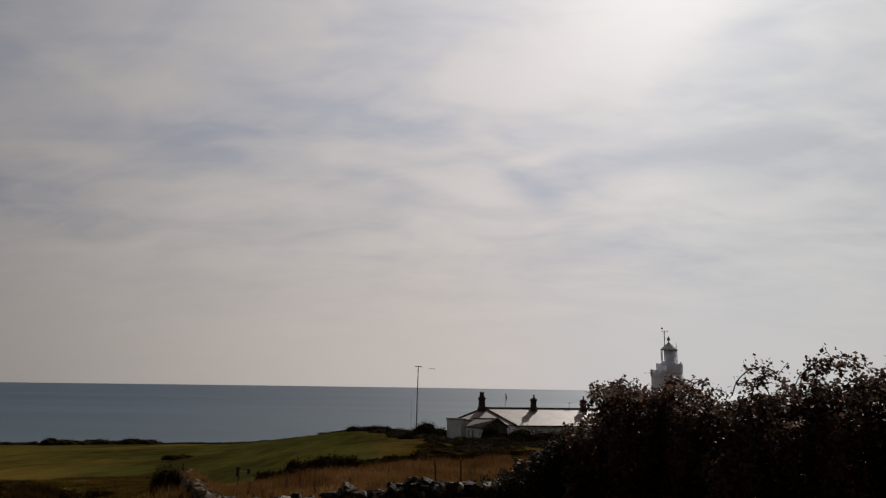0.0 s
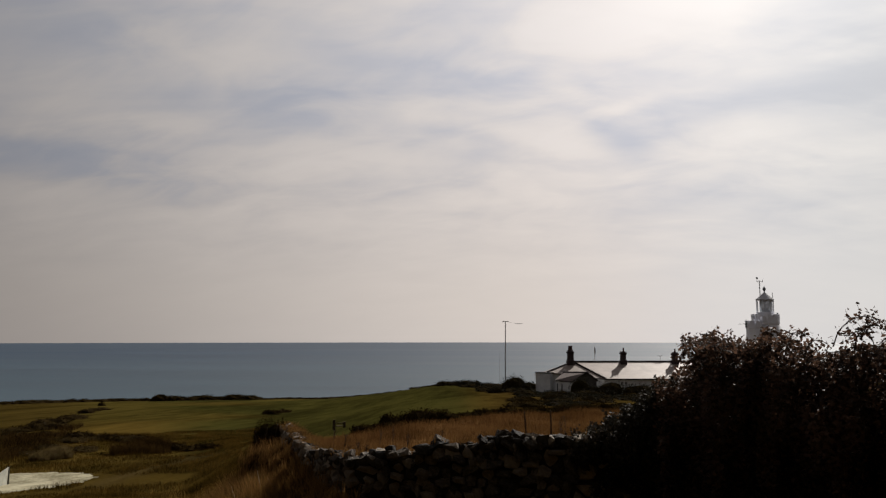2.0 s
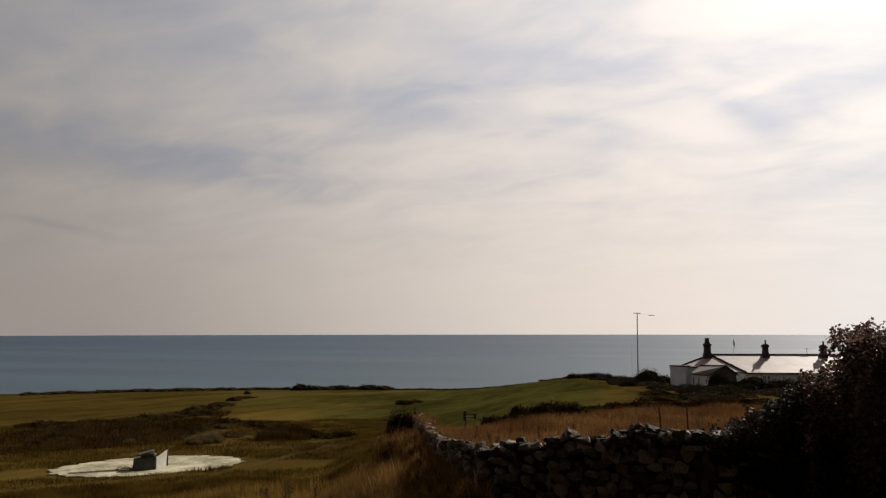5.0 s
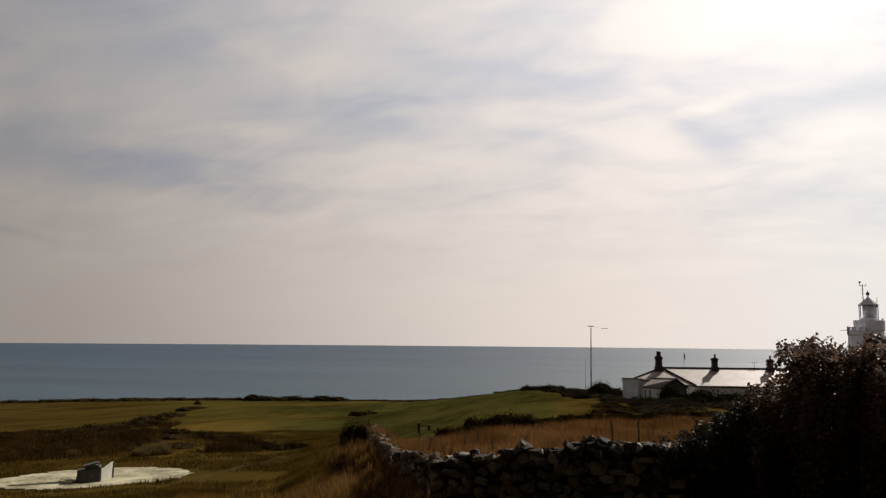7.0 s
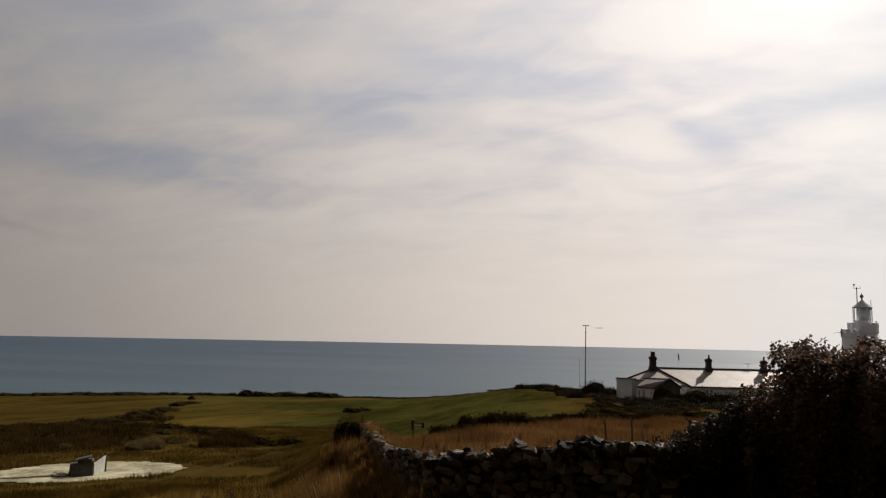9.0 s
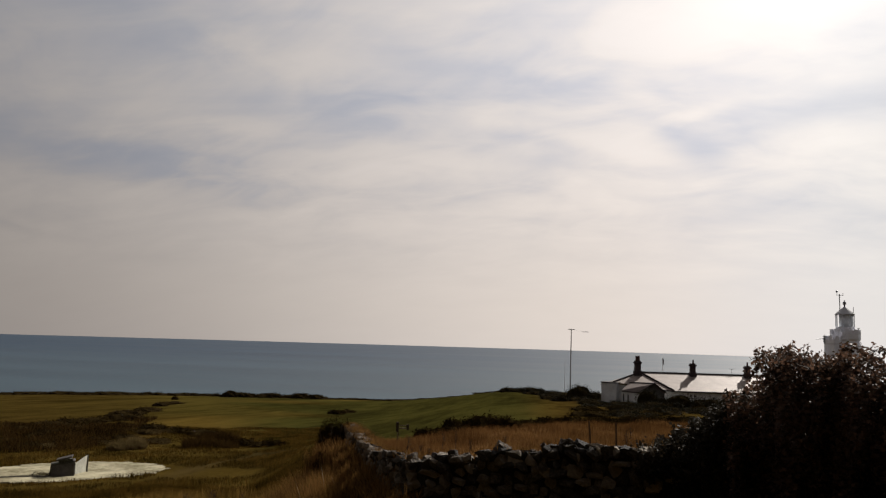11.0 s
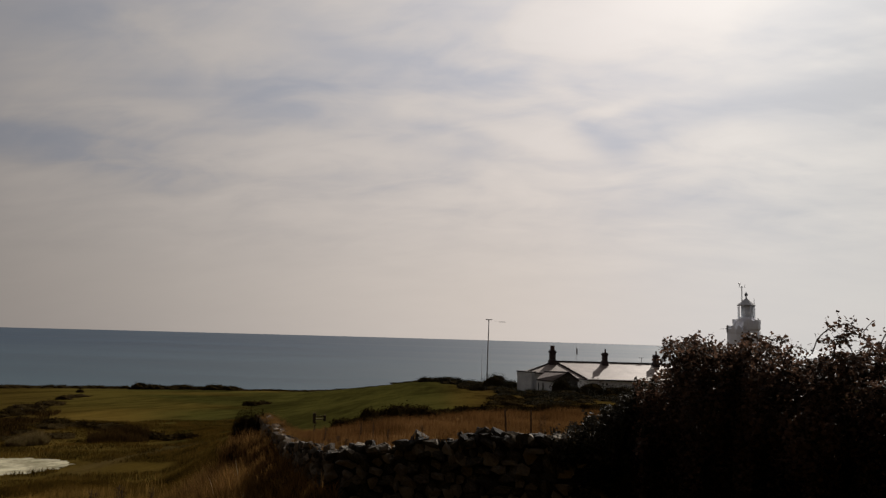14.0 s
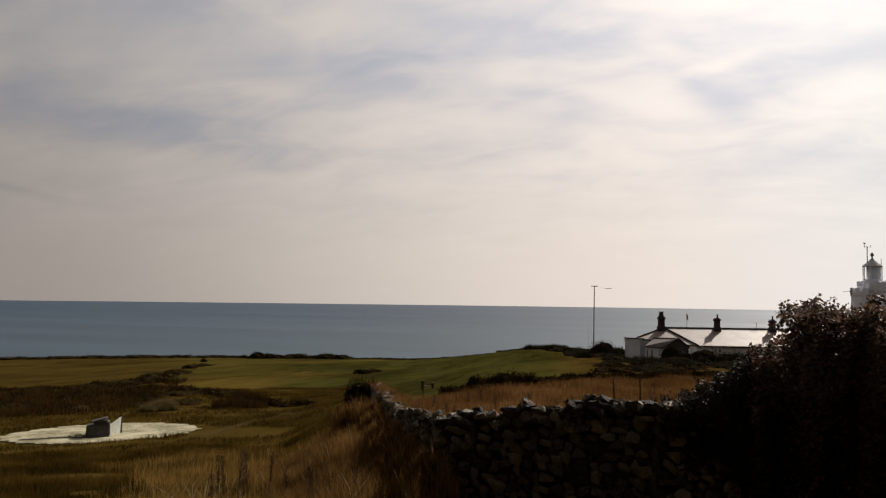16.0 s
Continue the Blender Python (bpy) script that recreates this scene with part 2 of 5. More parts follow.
def sun_topped():
    """Dark field stone, its upper faces paled in patches to imitate sunlit tops."""
    m, n, b = material("sun_topped_stone", 0.8, 0.08)
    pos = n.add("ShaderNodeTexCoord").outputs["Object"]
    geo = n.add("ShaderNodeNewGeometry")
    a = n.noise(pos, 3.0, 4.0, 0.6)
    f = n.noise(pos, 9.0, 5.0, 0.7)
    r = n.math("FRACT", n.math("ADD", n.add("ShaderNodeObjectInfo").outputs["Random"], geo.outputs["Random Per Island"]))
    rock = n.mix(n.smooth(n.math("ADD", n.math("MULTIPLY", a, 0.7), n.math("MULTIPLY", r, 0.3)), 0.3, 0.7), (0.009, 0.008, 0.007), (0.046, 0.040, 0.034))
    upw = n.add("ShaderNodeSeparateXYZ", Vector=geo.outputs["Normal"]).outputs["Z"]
    lit_top = n.math("MULTIPLY", n.smooth(upw, 0.15, 0.75), n.smooth(n.math("ADD", f, n.math("MULTIPLY", r, 0.35)), 0.66, 0.80))
    n.put(b, "Base Color", n.mix(lit_top, rock, (0.29, 0.25, 0.20)))
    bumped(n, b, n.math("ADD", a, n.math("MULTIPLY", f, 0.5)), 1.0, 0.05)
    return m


M_SUNTOP = sun_topped()
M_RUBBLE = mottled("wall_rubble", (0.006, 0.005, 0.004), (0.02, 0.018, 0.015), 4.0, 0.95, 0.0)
M_WHITE = mottled("white_render", (0.537, 0.537, 0.537), (0.722, 0.722, 0.712), 0.5, 0.75, 0.3, 9.0, 0.15)
M_TOWER = mottled("lighthouse_white_paint", (0.72, 0.72, 0.77), (0.80, 0.80, 0.85), 0.35, 0.6, 0.3, 10.0, 0.1)
M_SLATE = mottled("weathered_roof_slate", (0.150, 0.116, 0.098), (0.225, 0.180, 0.155), 0.5, 0.60, 0.25, 12.0, 0.12, 0.01)
# wing roof toned darker than the main slate to imitate its shaded slope
M_WING_SHADE = mottled("shade_toned_roof", (0.075, 0.055, 0.048), (0.13, 0.10, 0.09), 1.2, 0.85, 0.15, 10.0, 0.3, 0.02)
M_GABLE = mottled("dull_grey_render", (0.055, 0.05, 0.047), (0.10, 0.092, 0.088), 0.8, 0.9, 0.1)
slate = next(x for x in M_SLATE.node_tree.nodes if x.type == "BSDF_PRINCIPLED")
slate.inputs["Specular Tint"].default_value = (1.0, 0.78, 0.66, 1.0)
M_RIDGE = mottled("ridge_tile", (0.0165, 0.0132, 0.0132), (0.0385, 0.0303, 0.0275), 2.0)
M_BRICK = mottled("chimney_brick", (0.024, 0.017, 0.019), (0.058, 0.041, 0.040), 1.5, 0.9)
M_POT = mottled("clay_pot", (0.05, 0.025, 0.02), (0.10, 0.05, 0.04), 4.0)
M_GLASS = mottled("dark_glass", (0.012, 0.014, 0.018), (0.03, 0.034, 0.04), 1.0, 0.12, 0.5, 4.0, 0.0)
M_LANTERN = mottled("lantern_blind", (0.66, 0.70, 0.76), (0.76, 0.79, 0.83), 0.8, 0.45, 0.3, 6.0, 0.02)
M_METAL = mottled("galvanised_steel", (0.10, 0.10, 0.11), (0.20, 0.20, 0.21), 2.0, 0.5, 0.5, 8.0, 0.1, 0.01, 0.6)
M_LEADGREY = mottled("grey_painted_metal", (0.36, 0.35, 0.36), (0.46, 0.45, 0.46), 1.0, 0.5, 0.5, 8.0, 0.1)
M_DOOR = mottled("blue_grey_door_paint", (0.10, 0.12, 0.15), (0.15, 0.17, 0.20), 1.0, 0.6)
M_WOOD = mottled("weathered_wood", (0.035, 0.024, 0.015), (0.10, 0.072, 0.048), 6.0, 0.95, 0.05, 7.0, 0.5)
M_CHALK = mottled("pale_concrete", (0.106, 0.0909, 0.0485), (0.411, 0.377, 0.262), 0.55, 0.95, 0.05, 7.0, 0.5, 0.03)
M_CONCRETE = mottled("grey_concrete", (0.04, 0.039, 0.030), (0.115, 0.11, 0.09), 2.0, 0.9, 0.2, 8.0, 0.4)
M_PANEL = mottled("pale_painted_panel", (0.24, 0.24, 0.205), (0.40, 0.39, 0.33), 2.5, 0.7, 0.3, 8.0, 0.2)
M_SLOT = mottled("dark_slot_tone", (0.012, 0.010, 0.006), (0.035, 0.028, 0.018), 2.0, 0.95, 0.1, 6.0, 0.8, 0.05)
M_FLAG = mottled("flag_cloth", (0.03, 0.03, 0.04), (0.12, 0.11, 0.12), 3.0)
M_BRAMBLE = leafy("bramble_leaf", (0.0120, 0.0082, 0.0060), (0.0780, 0.0445, 0.0295), 0.58, 0.38, 0.08, 2.0)
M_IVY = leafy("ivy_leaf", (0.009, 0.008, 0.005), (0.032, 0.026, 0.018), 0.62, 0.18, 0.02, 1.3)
M_SCRUB = leafy("scrub_leaf", (0.0114, 0.00745, 0.00204), (0.0334, 0.0213, 0.00612), 0.9, 0.12, 0.0)
M_GARDEN = leafy("shrub_leaf", (0.008, 0.008, 0.0045), (0.024, 0.021, 0.011), 0.85, 0.12, 0.02)
# dark tone of the bush cores stands in for the shade inside
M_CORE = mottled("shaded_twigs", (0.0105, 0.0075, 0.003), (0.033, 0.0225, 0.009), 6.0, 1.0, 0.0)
M_STEM = mottled("bramble_stem", (0.020, 0.013, 0.009), (0.06, 0.042, 0.03), 8.0, 0.8)
M_GOLDGRASS = leafy("dry_grass_blade", (0.0549, 0.0257, 0.00809), (0.152, 0.0778, 0.0277), 0.9, 0.30, 0.0, 1.0, 0.22)
M_RUSSET = leafy("dead_brown_grass_blade", (0.0279, 0.0164, 0.00574), (0.221, 0.116, 0.0377), 0.9, 0.35, 0.0)
M_WEED = leafy("withered_weed_leaf", (0.022, 0.013, 0.005), (0.13, 0.070, 0.026), 0.7, 0.3, 0.1)
M_GRASS = leafy("rough_grass_blade", (0.015, 0.0112, 0.00189), (0.099, 0.0568, 0.012), 0.9, 0.30, 0.0, 1.0, 0.35)
M_YELLOW = leafy("yellow_grass_blade", (0.0688, 0.042, 0.00986), (0.267, 0.16, 0.0435), 0.9, 0.35, 0.0, 1.0, 0.6)
M_DOCK = leafy("dock_seed_head", (0.012, 0.007, 0.003), (0.070, 0.038, 0.018), 0.9, 0.15, 0.1)
M_HEATH = leafy("withered_heath_blade", (0.0116, 0.00676, 0.00197), (0.0578, 0.0328, 0.0103), 0.9, 0.25, 0.0, 1.0, 0.3)
M_STRAW = leafy("pale_straw", (0.20, 0.15, 0.08), (0.45, 0.36, 0.22), 0.7, 0.3, 0.2)

# ---- mesh helpers ----
RNG = np.random.default_rng(7)


def smoothstep(a, b, x):
    t = np.clip((np.asarray(x, float) - a) / (b - a), 0, 1)
    return t * t * (3 - 2 * t)


def ripple(x, y, f, seed=0.0):
    """A cheap smooth unevenness between -1 and 1."""
    out = 0.0
    for k in range(9):
        a = k * 2.399 + seed
        g = f * (0.55 + 0.19 * k)
        out = out + np.sin((x * math.cos(a) + y * math.sin(a)) * g + k * 1.7 + seed * 3 + 1.2 * np.sin((x * math.sin(a) - y * math.cos(a)) * g * 0.6 + k)) / (1 + 0.25 * k)
    return out / 2.4


def mesh_of(name, verts, faces, mats, smooth=False):
    me = bpy.data.meshes.new(name)
    verts, faces = np.asarray(verts, np.float32), np.asarray(faces, np.int32)
    k = faces.shape[1]
    me.vertices.add(len(verts))
    me.vertices.foreach_set("co", verts.ravel())
    me.loops.add(faces.size)
    me.loops.foreach_set("vertex_index", faces.ravel())
    me.polygons.add(len(faces))
    me.polygons.foreach_set("loop_start", np.arange(0, faces.size, k, dtype=np.int32))
    me.update(calc_edges=True)
    if smooth:
        me.polygons.foreach_set("use_smooth", np.ones(len(faces), bool))
    me.materials.append(mats)
    me.validate()
    return me


def part(name, data, mat, parent=None, label="", smooth=False):
    """Links a bmesh or a mesh as one object under a thing or a part."""
    if isinstance(data, bmesh.types.BMesh):
        me = bpy.data.meshes.new(name)
        bmesh.ops.recalc_face_normals(data, faces=data.faces)
        data.to_mesh(me)
        data.free()
        me.materials.append(mat)
        if smooth:
            me.polygons.foreach_set("use_smooth", np.ones(len(me.polygons), bool))
    else:
        me = data
    ob = new(name, me)
    if parent is not None:
        ob.parent = parent
    if label:
        tagged(ob, label)
    return ob


def thing(name, loc, label, category, group="", kind="", rz=0.0):
    ob = new(name)
    ob.matrix_world = pose(*loc, 0, 0, rz)
    return tagged(ob, label, category, group, kind)


def box(bm, x0, y0, z0, x1, y1, z1, bevel=0.0, m=None):
    r = bmesh.ops.create_cube(bm, size=1.0)
    vs = r["verts"]
    for v in vs:
        v.co = Vector(((x0 + x1) / 2 + v.co.x * (x1 - x0), (y0 + y1) / 2 + v.co.y * (y1 - y0), (z0 + z1) / 2 + v.co.z * (z1 - z0)))
        if m is not None:
            v.co = m @ v.co
    if bevel:
        es = list({e for v in vs for e in v.link_edges})
        bmesh.ops.bevel(bm, geom=es, offset=bevel, segments=1, affect="EDGES")
    return bm


def poly(bm, pts, thick=0.0, down=Vector((0, 0, -1))):
    """A plate with the given corners, thickened along down."""
    vs = [bm.verts.new(p) for p in pts]
    bm.faces.new(vs)
    if thick:
        ws = [bm.verts.new(Vector(p) + down * thick) for p in pts]
        bm.faces.new(ws[::-1])
        for i in range(len(vs)):
            j = (i + 1) % len(vs)
            bm.faces.new((vs[j], vs[i], ws[i], ws[j]))
    return bm


def prism(bm, n, rings, turn=0.0, cap=True):
    """A turned body of n sides: rings of (radius, height)."""
    last = None
    for r, z in rings:
        ring = [bm.verts.new((r * math.cos(2 * math.pi * i / n + turn), r * math.sin(2 * math.pi * i / n + turn), z)) for i in range(n)]
        if last:
            for i in range(n):
                bm.faces.new((last[i], last[(i + 1) % n], ring[(i + 1) % n], ring[i]))
        elif cap:
            bm.faces.new(ring[::-1])
        last = ring
    if cap:
        bm.faces.new(last)
    return bm


def tube(bm, pts, radii, n=5):
    """A tapered stem through the points."""
    pts = [Vector(p) for p in pts]
    last = None
    for i, p in enumerate(pts):
        t = (pts[min(i + 1, len(pts) - 1)] - pts[max(i - 1, 0)]).normalized()
        s = t.cross(Vector((0.31, 0.22, 0.93))).normalized()
        u = s.cross(t)
        r = radii[i] if isinstance(radii, (list, tuple)) else radii
        ring = [bm.verts.new(p + (s * math.cos(a) + u * math.sin(a)) * r) for a in [2 * math.pi * k / n for k in range(n)]]
        if last:
            for k in range(n):
                bm.faces.new((last[k], last[(k + 1) % n], ring[(k + 1) % n], ring[k]))
        else:
            bm.faces.new(ring[::-1])
        last = ring
    bm.faces.new(last)
    return bm


def leaf_mesh(name, pts, size, mat, rng, flatness=0.5, spread=0.4, long=1.5):
    """Folded four-cornered leaves at the points, each turned its own way."""
    n = len(pts)
    d = rng.normal(size=(n, 3))
    d[:, 2] *= flatness
    d /= np.linalg.norm(d, axis=1)[:, None]
    nrm = rng.normal(size=(n, 3)) + np.array([0, 0, 0.9])
    s = np.cross(d, nrm)
    s /= np.linalg.norm(s, axis=1)[:, None] + 1e-9
    up = np.cross(s, d)
    L = size * (1 + spread * rng.uniform(-1, 1, n))[:, None]
    W = L / long * 0.5
    a, b = pts - d * L * 0.5, pts + d * L * 0.5
    mid = pts - d * L * 0.08 + up * L * 0.10
    v = np.stack([a, mid + s * W, b, mid - s * W], 1).reshape(-1, 3)
    i = np.arange(n)[:, None] * 4
    f = np.concatenate([i + [0, 1, 2], i + [0, 2, 3]], 0)
    return mesh_of(name, v, f, mat)


def blade_mesh(name, base, height, width, mat, rng, lean=0.35):
    """Grass: bent blades of two joints."""
    n = len(base)
    a = rng.uniform(0, 2 * np.pi, n)
    side = np.stack([np.cos(a), np.sin(a), np.zeros(n)], 1)
    b = rng.uniform(0, 2 * np.pi, n)
    tip = np.stack([np.cos(b), np.sin(b), np.zeros(n)], 1) * (lean * rng.uniform(0.1, 1, n) * height)[:, None]
    up = np.array([0, 0, 1.0])
    h = np.asarray(height)[:, None]
    w = np.asarray(width)[:, None] if np.ndim(width) else width
    m = base + up * h * 0.55 + tip * 0.3
    v = np.stack([base - side * w * 0.5, base + side * w * 0.5, m + side * w * 0.4, m - side * w * 0.4, base + up * h + tip], 1).reshape(-1, 3)
    i = np.arange(n)[:, None] * 5
    f = np.concatenate([i + [0, 1, 2], i + [0, 2, 3], i + [3, 2, 4]], 0)
    return mesh_of(name, v, f, mat)


# ---- the lie of the land ----
LEFT_D = (0, 6, 12, 20, 34, 40, 52, 80, 120, 160, 230, 330)
LEFT_Z = (1.7, 2.6, 3.7, 4.9, 6.5, 7.1, 7.7, 9.2, 11.3, 13.5, 17.7, 24.0)
RIGHT_D = (0, 6, 14, 24, 60, 100, 130, 150, 170, 190, 230, 330)
RIGHT_Z = (1.7, 2.5, 3.65, 4.15, 5.75, 7.6, 8.9, 9.25, 9.9, 12.0, 18.0, 26.0)


def polar(x, y):
    return np.degrees(np.arctan2(-x, y)), np.hypot(x, y)


def ground_z(x, y):
    x, y = np.asarray(x, float), np.asarray(y, float)
    az, d = polar(x, y)
    left = sum(np.interp(d * k, LEFT_D, LEFT_Z) for k in (0.88, 0.92, 0.96, 1.0, 1.04, 1.08, 1.12)) / 7
    right = sum(np.interp(d * k, RIGHT_D, RIGHT_Z) for k in (0.88, 0.92, 0.96, 1.0, 1.04, 1.08, 1.12)) / 7
    near, far = smoothstep(25, 18, az), smoothstep(17, 4.5, az)
    w = near + (far - near) * smoothstep(28, 75, d)
    z = EYE - (left + (right - left) * w)
    z = z + 0.07 * ripple(x, y, 0.45) * smoothstep(3, 12, d) + 0.28 * ripple(x, y, 0.055, 2.0) * smoothstep(60, 130, d)
    # the rough bank of dunes and scrub behind the pad
    z = z + 0.5 * np.exp(-((y - 62 - 0.1 * x) / 7.0) ** 2) * smoothstep(-28, -40, x)
    # unseen steep rise behind the eye, added to cut the sky light
    z = z + np.clip(-y - 4, 0, 50) * 1.3
    # the cliff
    edge = 226 - 34 * smoothstep(-30, 25, x) + 3.5 * ripple(x, y * 0.2, 0.09)
    fall = smoothstep(0, 9, y - edge)
    return z * (1 - fall) - 3.0 * fall


def spot(az, d, dz=0.0):
    """A place on the ground, d metres off at that bearing."""
    p = bearing(az) * d
    return Vector((p.x, p.y, float(ground_z(p.x, p.y)) + dz))


def high(az, el, d):
    """A place d metres off at that bearing and angle of height."""
    p = bearing(az) * d
    return Vector((p.x, p.y, EYE + d * math.tan(radians(el))))


def field_rim(az):
    """How far the dry field reaches before the hedge."""
    return np.interp(az, (-12, -4, -0.4, 3.5, 6, 12, 18), (71, 63, 57.5, 55, 50, 46, 44))


def track_at(az):
    """How far off the sandy track runs."""
    return np.interp(az, (20.5, 22.5, 24.3, 27.0, 29.7, 32.0), (45, 51, 52.5, 47.5, 42, 39))


def make_ground():
    az = np.concatenate([np.arange(-180, -50, 4.0), np.arange(-50, 60, 0.45), np.arange(60, 180, 4.0)])
    d = np.concatenate([np.linspace(0.6, 12, 24), np.geomspace(12.5, 180, 120), np.linspace(182, 330, 60)])
    A, D = np.meshgrid(np.radians(az), d, indexing="ij")
    X, Y = -np.sin(A) * D, np.cos(A) * D
    Z = ground_z(X, Y)
    na, nd = A.shape
    v = np.stack([X, Y, Z], -1).reshape(-1, 3)
    v = np.concatenate([v, [[0, 0, EYE - 1.7]]])
    i, j = np.meshgrid(np.arange(na), np.arange(nd - 1), indexing="ij")
    i2 = (i + 1) % na
    q = np.stack([i * nd + j, i2 * nd + j, i2 * nd + j + 1, i * nd + j + 1], -1).reshape(-1, 4)
    tri = np.concatenate([q[:, [0, 1, 2]], q[:, [0, 2, 3]]])
    c = len(v) - 1
    k = np.arange(na)
    tri = np.concatenate([tri, np.stack([np.full(na, c), ((k + 1) % na) * nd, k * nd], 1)])
    me = mesh_of("ground", v, tri[:, ::-1], M_GROUND, smooth=True)
    x, y = v[:, 0], v[:, 1]
    a, dd = polar(x, y)
    wob = ripple(x, y, 0.35) * 0.6
    rim = field_rim(a)
    gold = smoothstep(19.5, 16.5, a + wob) * smoothstep(14.0, 15.5, dd) * smoothstep(0.5, -2.0, dd + wob * 1.5 - rim) * smoothstep(-20, -18, a)
    patch = ripple(x, y, 0.10, 3.0) * 26
    green = smoothstep(0, 2.5, dd + wob * 1.5 - rim) * smoothstep(27, 18, a + patch * 0.15) * smoothstep(45, 50, dd) + smoothstep(80, 140, dd + patch) * smoothstep(18, 26, a) * (0.6 - 0.3 * smoothstep(26, 40, a))
    green = green * (1 - 0.85 * smoothstep(5.6 + 0.3 * wob, 2.5, a) * smoothstep(60, 68, dd + patch * 0.15))
    green = np.clip(green, 0, 1)
    track = np.exp(-((dd - track_at(a) + wob * 3) / 2.2) ** 2) * smoothstep(20.0, 22.5, a) * smoothstep(32, 28, a) * 0.26
    heath = smoothstep(58, 66, dd + wob * 4) * smoothstep(96, 82, dd + patch * 0.35) * smoothstep(29.5, 33, a + wob) * (0.55 + 0.45 * smoothstep(-0.4, 0.3, ripple(x, y, 0.25, 5.0)))
    heath = np.maximum(heath, smoothstep(4.0, 1.0, a + 0.4 * wob) * smoothstep(62, 70, dd + wob * 3) * (0.55 + 0.35 * smoothstep(-0.3, 0.3, ripple(x, y, 0.3, 6.0))))
    # far left ground darkened too, standing in for the lens's corner falloff
    heath = np.maximum(heath, 0.45 * smoothstep(29, 34, a + wob) * smoothstep(80, 95, dd + patch * 0.2))
    heath = np.maximum(heath, 0.30 * smoothstep(6.5, 3.5, a + wob) * smoothstep(60, 70, dd))
    col = np.stack([gold, green, track, heath], 1).astype(np.float32)
    me.color_attributes.new("land", "FLOAT_COLOR", "POINT").data.foreach_set("color", col.ravel())
    tagged(new("ground", me), "rough coastal grassland with dry golden and green fields", "ground", kind="structure")


def make_sea():
    az = np.radians(np.arange(0, 360, 1.0))
    d = np.concatenate([[120.0], np.geomspace(150, EYE / math.tan(radians(0.40)), 40)])
    A, D = np.meshgrid(az, d, indexing="ij")
    v = np.stack([-np.sin(A) * D, np.cos(A) * D, np.zeros_like(A)], -1).reshape(-1, 3)
    na, nd = A.shape
    i, j = np.meshgrid(np.arange(na), np.arange(nd - 1), indexing="ij")
    i2 = (i + 1) % na
    q = np.stack([i * nd + j, i * nd + j + 1, i2 * nd + j + 1, i2 * nd + j], -1).reshape(-1, 4)
    tagged(new("sea", mesh_of("sea", v, q, M_SEA)), "calm grey-blue sea reaching to the horizon", "sea", kind="structure")


make_ground()
make_sea()

# ---- lighthouse ----


